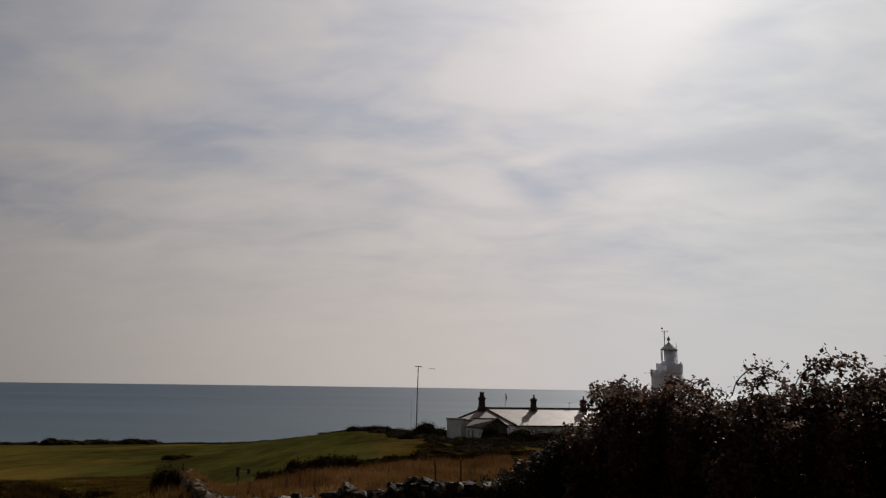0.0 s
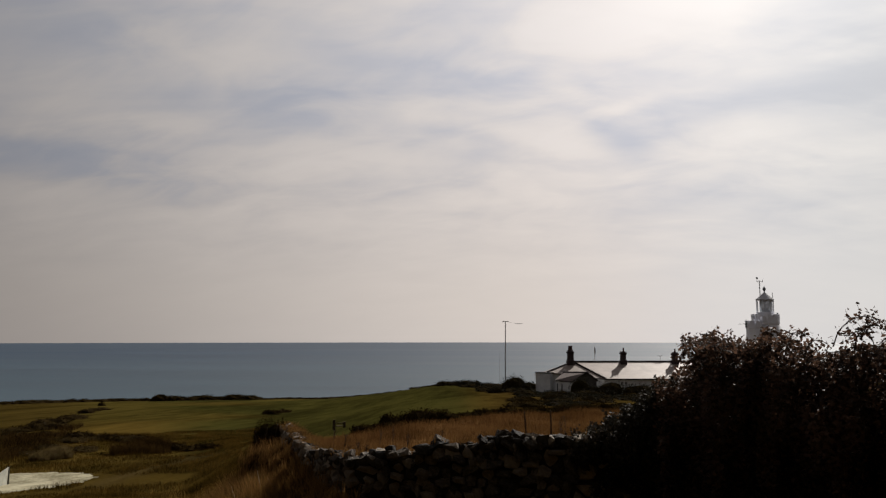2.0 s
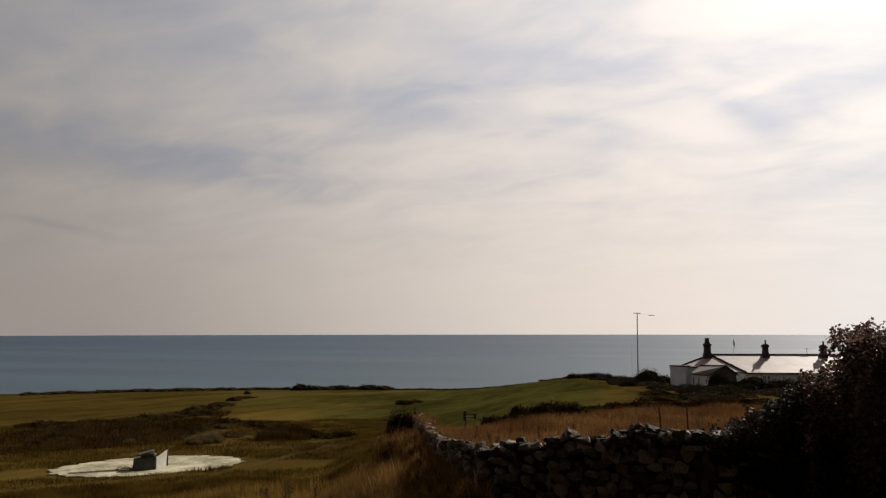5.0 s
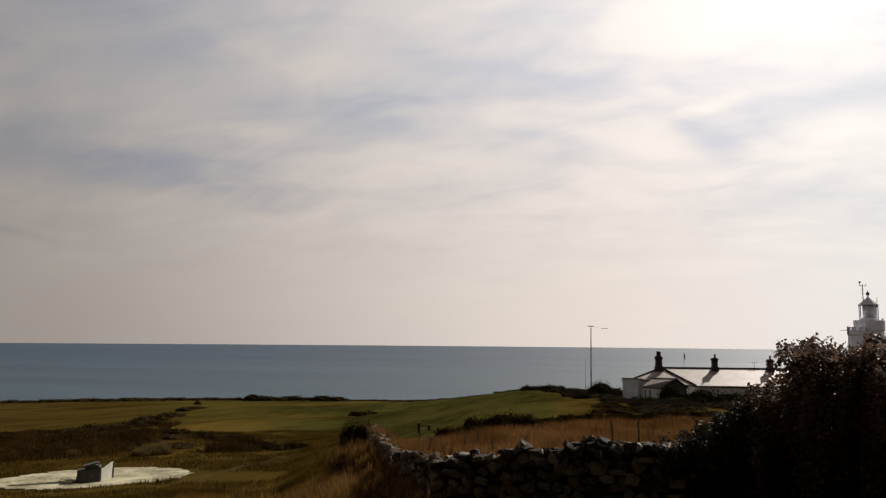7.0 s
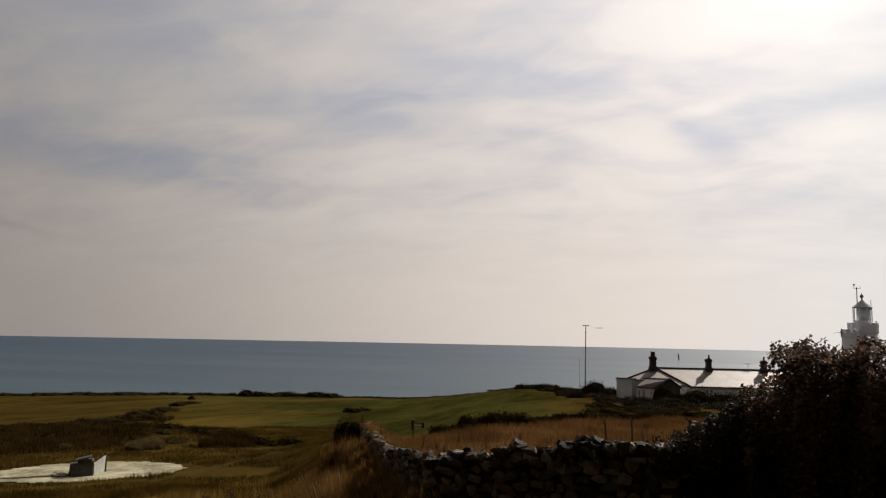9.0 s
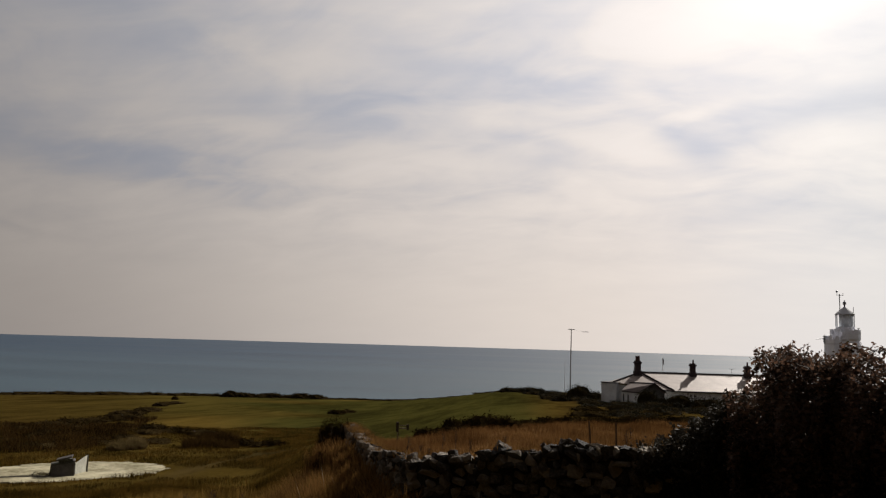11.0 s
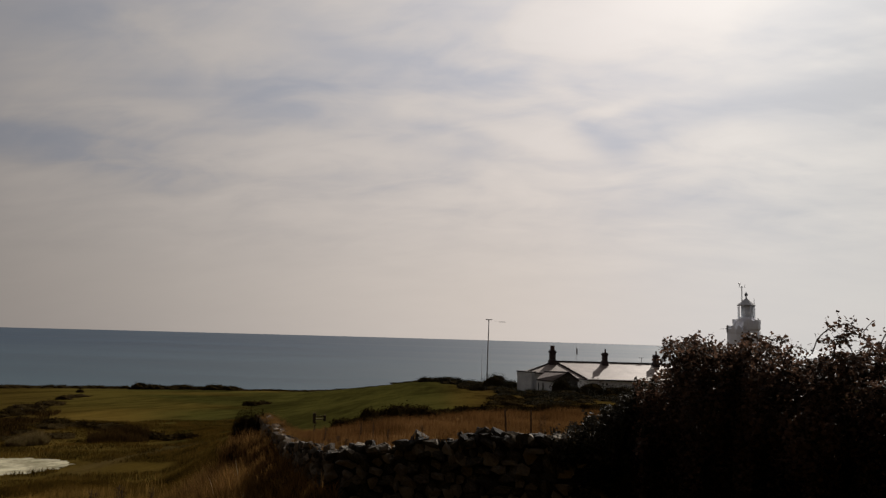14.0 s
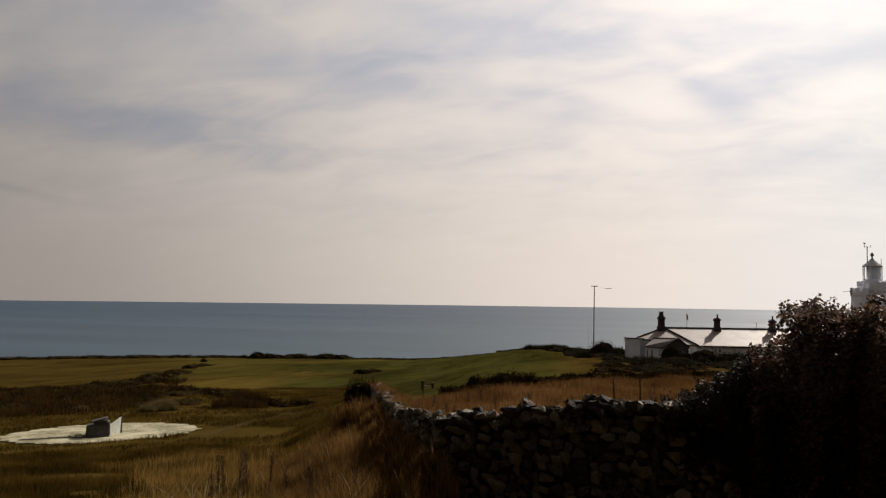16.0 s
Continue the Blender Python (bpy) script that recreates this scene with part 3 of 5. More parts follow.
def make_lighthouse():
    az, d = -16.36, 165.0
    base = spot(az, d, -0.3)

    def h(el):
        return EYE + d * math.tan(radians(el)) - base.z
    L = thing("lighthouse", base, "white-painted octagonal lighthouse tower with castellated gallery and glazed lantern", "lighthouse", rz=-az)
    t8 = math.pi / 8
    gal, lan, eave, apex = h(1.50), h(1.58), h(2.53), h(3.02)
    bm = bmesh.new()
    prism(bm, 8, [(3.6, 0), (3.45, 0.8), (3.3, 1.0), (2.72, h(0.45)), (2.35, h(0.80))], t8)
    part("tower", bm, M_TOWER, L)
    bm = bmesh.new()
    prism(bm, 8, [(2.36, h(0.78)), (2.62, h(0.90)), (2.62, gal - 0.75)], t8)
    part("gallery", bm, M_TOWER, L)
    # castellated parapet: merlons on every side
    for k in range(8):
        a = 2 * math.pi * k / 8
        for off in (-0.62, 0.62):
            bm = box(bmesh.new(), 2.22, off - 0.34, gal - 0.75, 2.46, off + 0.34, gal + 0.12, 0.03, Matrix.Rotation(a, 4, "Z"))
            part("merlon", bm, M_TOWER, L)
    bm = bmesh.new()
    prism(bm, 8, [(2.40, gal - 0.9), (2.44, gal - 0.06), (2.20, gal - 0.06), (2.20, gal - 0.74)], t8)
    part("parapet", bm, M_TOWER, L)
    # lantern: sill wall, glazing bars, blinds behind glass, roof
    bm = bmesh.new()
    prism(bm, 16, [(1.70, gal - 0.8), (1.66, lan + 0.35), (1.56, lan + 0.35), (1.56, lan + 0.1)])
    lantern = part("lantern", bm, M_TOWER, L)
    bm = bmesh.new()
    prism(bm, 20, [(1.40, lan), (1.40, eave - 0.05)])
    bmesh.ops.scale(bm, vec=(0.86, 0.86, 1.0), verts=bm.verts)
    bmesh.ops.translate(bm, vec=(0.22, 0, 0), verts=bm.verts)
    part("lantern_blind", bm, M_LANTERN, lantern, "blue-grey curtained lantern interior", True)
    for k in range(8):
        a = 2 * math.pi * k / 8
        bm = box(bmesh.new(), 1.52, -0.06, lan + 0.3, 1.66, 0.06, eave, 0.0, Matrix.Rotation(a, 4, "Z"))
        part("glazing_bar", bm, M_LANTERN, lantern)
    bm = bmesh.new()
    prism(bm, 16, [(1.72, eave - 0.06), (1.74, eave + 0.08), (0.40, apex - 0.16), (0.24, apex)])
    roof = part("lantern_roof", bm, M_LEADGREY, L, "grey conical lantern roof")
    bm = bmesh.new()
    prism(bm, 10, [(0.13, apex - 0.1), (0.13, apex + 0.4), (0.27, apex + 0.5), (0.32, apex + 0.75), (0.24, apex + 0.98), (0.08, apex + 1.1), (0.05, apex + 1.35)])
    part("ball_vent", bm, M_METAL, roof, "", True)
    # weather mast with vane and cups beside the ball
    top = h(4.04)
    x0 = 0.95
    bm = bmesh.new()
    tube(bm, [(-x0, 0, eave + 0.3), (-x0, 0, top - 0.5)], 0.085)
    tube(bm, [(-x0 - 0.55, 0, top - 0.75), (-x0 + 0.75, 0, top - 0.75)], 0.04)
    tube(bm, [(-x0 - 0.5, 0, top - 0.8), (-x0 - 0.5, 0, top - 0.1)], 0.05)
    tube(bm, [(-x0 + 0.7, 0, top - 0.8), (-x0 + 0.7, 0, top - 0.35)], 0.05)
    wm = part("weather_mast", bm, M_METAL, L)
    bm = bmesh.new()
    bmesh.ops.create_icosphere(bm, subdivisions=2, radius=0.20, matrix=Matrix.Translation((-x0 - 0.5, 0, top - 0.05)))
    part("wind_vane", bm, M_METAL, wm)
    bm = tube(bmesh.new(), [(1.75, 0, eave - 0.3), (1.75, 0, h(3.04))], [0.07, 0.05])
    part("whip_aerial", bm, M_METAL, L)
    bm = tube(bmesh.new(), [(2.5, -0.2, gal), (2.5, -0.2, gal + 0.4)], [0.10, 0.10])
    tube(bm, [(2.25, -0.2, gal + 0.40), (2.75, -0.2, gal + 0.40)], 0.06)
    part("gallery_lamp", bm, M_METAL, L)
    # the lower twin tower against its side
    off = Vector((-3.35, -1.2, 0))
    ft = h(1.02)
    bm = bmesh.new()
    prism(bm, 8, [(2.0, 0), (1.75, 1.2), (1.42, ft - 1.4), (1.55, ft - 1.1), (1.55, ft - 0.4), (1.35, ft - 0.4), (1.35, ft - 0.7)], t8)
    bmesh.ops.translate(bm, vec=off, verts=bm.verts)
    fog = part("fog_tower", bm, M_TOWER, L, "lower white castellated side tower")
    for k in range(8):
        m = Matrix.Translation(off) @ Matrix.Rotation(2 * math.pi * k / 8, 4, "Z")
        bm = box(bmesh.new(), 1.24, -0.33, ft - 0.42, 1.46, 0.33, ft + 0.2, 0.02, m)
        part("merlon", bm, M_TOWER, fog)
    bm = box(bmesh.new(), -2.1, -2.3, ft, -1.5, 1.2, h(1.38))
    box(bm, -2.5, -1.4, ft - 0.6, -1.5, 0.4, ft + 0.1)
    part("stair_turret", bm, M_TOWER, L)
    # side boom with small aerials
    z = h(0.90)
    bm = tube(bmesh.new(), [(-4.7, -1.2, z), (-6.6, -1.2, z - 0.15)], [0.06, 0.03])
    part("boom_aerial", bm, M_METAL, L)
    bm = bmesh.new()
    for k in range(4):
        tube(bm, [(-5.15, -1.2 + 0.02 * k, z - 0.55 + k * 0.32), (-4.75, -1.2, z - 0.52 + k * 0.32)], 0.07)
    tube(bm, [(-4.95, -1.2, z - 0.8), (-4.95, -1.2, z + 0.75)], 0.05)
    part("dipole_aerial", bm, M_METAL, L)


make_lighthouse()

# ---- cottages ----


def chimney(parent, p, htop, pots, hbase, half=0.47):
    """A brick stack with a corbelled head, its pots and a flared foot, widened to imitate the shadow there."""
    bm = bmesh.new()
    rings = ((half * 1.38, hbase - 1.2), (half * 1.30, hbase + 0.18), (half * 1.02, hbase + 0.42), (half, htop - 0.5), (half * 1.26, htop - 0.42),
             (half * 1.26, htop - 0.2), (half * 0.95, htop - 0.12), (half * 0.95, htop))
    last = None
    for a, z in rings:
        ring = [bm.verts.new((p.x + sx * a, p.y + sy * a, z)) for sx, sy in ((-1, -1), (1, -1), (1, 1), (-1, 1))]
        if last:
            for i in range(4):
                bm.faces.new((last[i], last[(i + 1) % 4], ring[(i + 1) % 4], ring[i]))
        last = ring
    bm.faces.new(last)
    st = part("chimney", bm, M_BRICK, parent, "dark brick chimney stack")
    for ox, r, hh in pots:
        bm = prism(bmesh.new(), 10, [(r, 0), (r * 1.1, hh * 0.15), (r * 0.85, hh * 0.25), (r * 0.8, hh * 0.85), (r, hh * 0.9), (r * 0.95, hh), (r * 0.6, hh), (r * 0.6, hh * 0.6)])
        bmesh.ops.translate(bm, vec=(p.x + ox, p.y, htop - 0.02), verts=bm.verts)
        part("chimney_pot", bm, M_POT, st, "dark clay pot")
    return st


def window(parent, m, w, h_, bars=1):
    """A framed window; m puts its lower left corner, x along the wall, -y outwards."""
    bm = box(bmesh.new(), 0.05, -0.01, 0.05, w - 0.05, 0.02, h_ - 0.05, 0, m)
    pane = part("window", bm, M_GLASS, parent, "dark window pane")
    bm = bmesh.new()
    for x0, x1, z0, z1 in ((0, 0.07, 0, h_), (w - 0.07, w, 0, h_), (0.07, w - 0.07, 0, 0.07), (0.07, w - 0.07, h_ - 0.07, h_)):
        box(bm, x0, -0.05, z0, x1, 0.03, z1, 0, m)
    for k in range(bars):
        x = w * (k + 1) / (bars + 1)
        box(bm, x - 0.025, -0.04, 0.07, x + 0.025, 0.02, h_ - 0.07, 0, m)
    part("window_frame", bm, M_WHITE, pane)
    part("sill", box(bmesh.new(), -0.08, -0.14, -0.1, w + 0.08, 0.03, 0.0, 0, m), M_CONCRETE, pane)


def make_cottage():
    org = spot(-5.0, 128.0, -0.4)
    TURN = 9.0
    back_turn = Matrix.Rotation(radians(-TURN), 3, "Z")
    C = thing("cottage", org, "long white single-storey cottage with pale slate roof and dark brick chimneys", "cottage", rz=TURN)

    def q(az, el, d):
        return back_turn @ (high(az, el, d) - org)

    def on_line(az, y):
        """Where the bearing az crosses the line y = const of the cottage, and how far off that is."""
        lo, hi = 90.0, 200.0
        for _ in range(40):
            m_ = (lo + hi) / 2
            lo, hi = (m_, hi) if q(az, 0, m_).y < y else (lo, m_)
        return q(az, 0, lo).x, lo
    z_e = q(-5.5, -3.0, 128).z                       # front eave
    y_f = q(-5.5, -3.0, 128).y
    A = q(-3.17, -1.80, 134.5)                       # ridge, its near end
    z_r, y_r = A.z, A.y
    x_l, x_r = A.x, on_line(-13.2, A.y)[0]
    y_b = 2 * y_r - y_f
    B = Vector((q(-5.5, -3.0, 128).x, y_f, z_e))
    Cc = q(-1.30, -2.55, 130.0)
    E1 = Vector((x_r, y_f, z_e))
    R1 = Vector((x_r, y_r, z_r))
    back_r, back_l = Vector((x_r, y_b, z_e)), Vector((Cc.x - 0.3, y_b, z_e))
    # walls stand 0.25 m inside the eaves
    wall_t = 0.3
    bm = box(bmesh.new(), B.x - 0.4, y_f + 0.30, 0, x_r - 0.2, y_f + 0.30 + wall_t, z_e - 0.05)
    front = part("front_wall", bm, M_WHITE, C)
    bm = box(bmesh.new(), x_r - 0.5, y_f + 0.6, 0, x_r - 0.2, y_b - 0.3, z_e - 0.05)
    poly(bm, [(x_r - 0.2, y_f + 0.3, z_e - 0.05), (x_r - 0.2, y_b - 0.3, z_e - 0.05), (x_r - 0.2, y_r, z_r - 0.15)], 0.3, Vector((-1, 0, 0)))
    part("gable_wall", bm, M_WHITE, C)
    part("back_wall", box(bmesh.new(), Cc.x + 0.3, y_b - 0.6, 0, x_r - 0.5, y_b - 0.3, z_e - 0.05), M_WHITE, C)
    bm = bmesh.new()
    a, b = Vector((B.x - 0.25, y_f + 0.3, 0)), Vector((Cc.x + 0.35, Cc.y - 0.1, 0))
    s = (b - a).normalized()
    nn = Vector((-s.y, s.x, 0)) * -0.3
    poly(bm, [a, b, b + Vector((0, 0, Cc.z - 0.1)), a + Vector((0, 0, z_e - 0.1))], 1.0, nn)
    part("end_wall", bm, M_WHITE, C)
    th = 0.12
    part("roof_front", poly(bmesh.new(), [A, B, E1, R1], th), M_SLATE, C, "sunlit slate roof slope")
    part("roof_hip", poly(bmesh.new(), [A + Vector((0, 0, -0.004)), Cc, B + Vector((0, 0, -0.004))], th), M_SLATE, C, "hipped slate roof end")
    part("roof_back", poly(bmesh.new(), [R1, back_r, back_l, Cc, A + Vector((0, 0, -0.004))], th), M_SLATE, C)
    for p0, p1, r in ((A, R1, 0.15), (A, B, 0.17), (A, Cc, 0.14)):
        bm = tube(bmesh.new(), [p0 + Vector((0, 0, 0.05)), p1 + Vector((0, 0, 0.05))], r, 6)
        part("ridge_tiles", bm, M_RIDGE, C, "dark ridge tiles")
    bm = tube(bmesh.new(), [B + Vector((0, -0.06, -0.06)), E1 + Vector((0, -0.06, -0.06))], 0.12, 6)
    part("gutter", bm, M_RIDGE, C)
    bm = tube(bmesh.new(), [B + Vector((0, -0.05, -0.08)), Cc + Vector((-0.05, -0.08, -0.08))], 0.07, 6)
    part("gutter", bm, M_RIDGE, C)
    # chimneys on the ridge
    for az, el, pots in ((-2.93, -0.97, ((-0.17, 0.22, 0.8), (0.19, 0.22, 0.8))), (-6.66, -1.03, ((0.08, 0.16, 0.62),)), (-10.2, -1.07, ((0.05, 0.16, 0.62),))):
        x, d = on_line(az, y_r)
        chimney(C, Vector((x, y_r - 0.75, 0)), EYE + d * math.tan(radians(el)) - org.z, pots, z_r, 0.47 if len(pots) > 1 else 0.40)
    # roof aerial behind the ridge
    pa = q(-9.31, -1.30, 139.5)
    bm = tube(bmesh.new(), [(pa.x, pa.y, z_r - 0.5), (pa.x, pa.y, pa.z)], 0.035)
    tube(bm, [(pa.x - 0.55, pa.y, pa.z - 0.05), (pa.x + 0.55, pa.y, pa.z - 0.05)], 0.03)
    for k in range(6):
        tube(bm, [(pa.x - 0.5 + 0.2 * k, pa.y - 0.25, pa.z - 0.05), (pa.x - 0.5 + 0.2 * k, pa.y + 0.25, pa.z - 0.05)], 0.015, 4)
    part("roof_aerial", bm, M_METAL, C, "thin metal roof aerial")
    # front windows
    for az in (-6.62, -6.90, -9.6):
        x = on_line(az, y_f + 0.3)[0]
        window(C, Matrix.Translation((x - 0.25, y_f + 0.29, z_e - 1.0)), 0.50, 0.60)
    # flat-roofed white block at the end
    f0, f1 = q(-0.46, -2.56, 130.5), q(-1.52, -2.56, 129.0)
    s = (f1 - f0)
    s.z = 0
    w = s.length
    s.normalize()
    ang = math.atan2(s.y, s.x)
    m = Matrix.Translation((f0.x, f0.y, 0)) @ Matrix.Rotation(ang, 4, "Z")
    top = f0.z
    annex = part("annex", box(bmesh.new(), 0, 0, 0, w, 4.2, top - 0.12, 0.02, m), M_WHITE, C, "flat-roofed white annex")
    part("annex_roof", box(bmesh.new(), -0.1, -0.1, top - 0.117, w + 0.1, 4.3, top + 0.06, 0.02, m), M_RIDGE, annex)
    # recess with a blue-grey door between annex and wing
    g0 = q(-1.56, 0, 130.2)
    bm = box(bmesh.new(), g0.x - 0.05, g0.y, 0, g0.x + 0.95, g0.y + 0.08, q(0, -2.95, 130.2).z)
    door = part("door", bm, M_DOOR, C, "blue-grey painted door")
    bm = box(bmesh.new(), g0.x - 0.10, g0.y + 0.085, 0, g0.x + 1.6, g0.y + 0.4, q(0, -2.55, 130.2).z)
    part("recess_wall", bm, M_WHITE, C)
    part("door_handle", box(bmesh.new(), g0.x + 0.1, g0.y - 0.05, 1.4, g0.x + 0.2, g0.y, 1.46), M_METAL, door)
    # gabled wing that comes forward
    e0 = q(-1.86, -3.28, 125.0)                      # its outer front eave corner
    apex = q(-4.17, -2.55, 121.5)
    foot = q(-3.12, -3.20, 121.5)
    foot_r = q(-4.95, -3.14, 121.5)
    bk = q(-2.45, -2.55, 129.5)
    ze = foot.z
    e0.z = ze
    bkr = Vector((foot_r.x + (bk.x - apex.x), bk.y, foot_r.z))
    bkl = Vector((e0.x, bk.y + 0.4, ze))
    part("wing_roof", poly(bmesh.new(), [apex, foot, e0, bk], 0.1), M_WING_SHADE, C, "low wing roof, coloured dark for its shaded slope")
    part("wing_roof", poly(bmesh.new(), [apex, bk, bkr, foot_r], 0.1), M_WING_SHADE, C, "low wing roof, coloured dark for its shaded slope")
    bm = bmesh.new()
    for pa, pb in ((apex, foot), (apex, foot_r)):
        tube(bm, [pa + Vector((0, -0.05, 0.02)), pb + Vector((0, -0.05, 0.02))], 0.10, 5)
    tube(bm, [apex + Vector((0, 0, 0.04)), bk + Vector((0, 0, 0.04))], 0.11, 5)
    tube(bm, [foot + Vector((0, 0, -0.08)), e0 + Vector((0, 0, -0.08))], 0.08, 5)
    part("barge_board", bm, M_RIDGE, C, "dark barge boards and ridge")
    bm = bmesh.new()
    lo = 0.12
    poly(bm, [Vector((foot.x + 0.2, foot.y + 0.15, 0)), Vector((foot_r.x - 0.2, foot_r.y + 0.15, 0)), Vector((foot_r.x - 0.2, foot_r.y + 0.15, foot_r.z - lo)), apex + Vector((0, 0.15, -lo)), Vector((foot.x + 0.2, foot.y + 0.15, ze - lo))], 0.25, Vector((0, 1, 0)))
    part("wing_gable", bm, M_GABLE, C, "dull grey gable wall")
    bm = bmesh.new()
    a, b = Vector((e0.x + 0.15, e0.y + 0.12, 0)), Vector((foot.x + 0.15, foot.y + 0.16, 0))
    poly(bm, [a, b, b + Vector((0, 0, ze - lo)), a + Vector((0, 0, ze - lo))], 0.25, Vector((0.3, 0.95, 0)))
    wing = part("wing_wall", bm, M_WHITE, C)
    s = (b - a)
    ang = math.atan2(s.y, s.x)
    m = Matrix.Translation(a) @ Matrix.Rotation(ang, 4, "Z")
    window(C, m @ Matrix.Translation((0.25, -0.03, ze - 1.75)), 0.45, 1.3, 0)
    window(C, m @ Matrix.Translation((1.35, -0.03, ze - 1.75)), 0.55, 1.3, 1)
    part("wing_side_wall", box(bmesh.new(), foot_r.x - 0.45, foot_r.y + 0.4, 0, foot_r.x - 0.2, y_f + 0.3, foot_r.z - 0.1), M_WHITE, C)


make_cottage()

# ---- masts beside the cottage ----
M_MAST = mottled("weathered_mast_metal", (0.24, 0.23, 0.23), (0.38, 0.37, 0.37), 2.0, 0.6, 0.4, 8.0, 0.1, 0.01, 0.2)


def make_masts():
    d = 138.0
    b = spot(1.75, d)
    top = EYE + d * math.tan(radians(1.13)) - b.z
    T = thing("radio_mast", b, "tall thin grey metal mast with a short crossbar", "mast")
    part("pole", tube(bmesh.new(), [(0, 0, -0.3), (0.05, 0, top * 0.5), (0.13, 0, top)], [0.12, 0.10, 0.075], 8), M_MAST, T)
    part("crossbar", box(bmesh.new(), -0.45, -0.08, top - 0.06, 0.72, 0.08, top + 0.07, 0.02), M_MAST, T)
    bm = tube(bmesh.new(), [(0.15, 0, top - 0.02), (1.9, 0, top - 0.32)], 0.006, 4)
    part("vane_arm", bm, M_METAL, T)
    bm = box(bmesh.new(), 1.9, -0.03, top - 0.41, 3.1, 0.03, top - 0.33, 0.01)
    part("wind_vane", bm, M_METAL, T)
    b = spot(2.15, d + 3)
    t2 = EYE + (d + 3) * math.tan(radians(-1.2)) - b.z
    T = thing("whip_mast", b, "short thin pale pole behind the cliff-top bushes", "mast")
    part("pole", tube(bmesh.new(), [(0, 0, -0.3), (0.02, 0, t2)], [0.035, 0.02], 6), M_LEADGREY, T)
    d = 146.0
    b = spot(-4.72, d)
    t3 = EYE + d * math.tan(radians(-0.70)) - b.z
    T = thing("flagpole", b, "thin flagpole behind the roof with a small drooping flag", "flagpole")
    part("pole", tube(bmesh.new(), [(0, 0, -0.3), (0, 0, t3)], [0.05, 0.03], 6), M_LEADGREY, T)
    v, f = [], []
    for i in range(9):
        for j in range(6):
            u, w = i / 8, j / 5
            v.append((0.04 + 0.20 * u, 0.06 * math.sin(u * 7 + w), t3 - 0.05 - 1.0 * w - 0.45 * u ** 1.2))
    for i in range(8):
        for j in range(5):
            k = i * 6 + j
            f.append((k, k + 1, k + 7, k + 6))
    part("flag", mesh_of("flag", v, f, M_FLAG, True), M_FLAG, T, "small dark furled flag")


make_masts()

M_STRAWTUFT = leafy("pale_tussock_blade", (0.0612, 0.0422, 0.015), (0.177, 0.129, 0.0578), 0.9, 0.35, 0.0)
# ---- bushes and hedges ----


def shell_points(rng, n, rx, ry, rz, lumps, inner=0.55):
    """Points near the lumpy upper surface of a bush standing on z = 0."""
    d = rng.normal(size=(n, 3))
    d[:, 2] = np.abs(d[:, 2]) * 1.1 - 0.12
    d /= np.linalg.norm(d, axis=1)[:, None]
    a = np.arctan2(d[:, 1], d[:, 0])
    r = 1 + lumps * (np.sin(a * 3 + d[:, 2] * 5 + rx) * 0.5 + np.sin(a * 7 - d[:, 2] * 9 + ry) * 0.3 + np.sin(d[:, 2] * 13 + a * 4) * 0.3)
    r *= inner + (1.04 - inner) * rng.uniform(0, 1, n) ** 0.5
    p = d * r[:, None] * np.array([rx, ry, rz])
    p[:, 2] = np.maximum(p[:, 2], 0.02)
    return p


def core_mesh(name, rx, ry, rz, lumps, k=0.86):
    bm = bmesh.new()
    bmesh.ops.create_icosphere(bm, subdivisions=3, radius=1.0)
    for v in bm.verts:
        c = v.co
        a = math.atan2(c.y, c.x)
        r = k * (1 + lumps * (math.sin(a * 3 + c.z * 5 + rx) * 0.5 + math.sin(a * 7 - c.z * 9 + ry) * 0.3))
        v.co = Vector((c.x * r * rx, c.y * r * ry, max(c.z * r * rz, -0.15)))
    return bm


def bush(name, at, rx, ry, rz, n, leaf, label, mat=None, group="", lumps=0.22, rz_turn=0.0, category="bush"):
    rng = np.random.default_rng(int(abs(at.x * 131 + at.y * 17 + rx * 100)) + 5)
    T = thing(name, at + Vector((0, 0, -0.05)), label, category, group, rz=rz_turn)
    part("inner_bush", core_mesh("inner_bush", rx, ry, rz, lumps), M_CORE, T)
    bm = bmesh.new()
    for k in range(7):
        a = k * 0.9 + rx
        e = Vector((math.cos(a) * rx * 0.6, math.sin(a) * ry * 0.6, rz * (0.75 + 0.2 * math.sin(k * 2.3))))
        tube(bm, [(0, 0, 0), e * 0.5 + Vector((0, 0, rz * 0.12)), e], [0.05 * rz, 0.03 * rz, 0.012 * rz], 4)
    part("stems", bm, M_STEM, T)
    pts = shell_points(rng, n, rx, ry, rz, lumps)
    tagged(part("foliage", leaf_mesh("foliage", pts, leaf, mat or M_SCRUB, rng), None, T), kind="stuff")
    return T


def scrub_line(name, a0, d0, a1, d1, count, r, hgt, leaf, n, label, mat=None, group="", jitter=0.6):
    for k in range(count):
        t = (k + 0.5) / count
        j = math.sin(k * 12.9898) * jitter
        sc = 0.8 + 0.35 * math.sin(k * 4.1 + a0)
        p = spot(a0 + (a1 - a0) * t, d0 + (d1 - d0) * t + j * r * 1.5)
        bush(name, p, r * 1.25 * sc, r * sc, hgt * (0.75 + 0.4 * math.sin(k * 2.7 + 1)), n, leaf, label, mat, group, 0.32, k * 40.0)


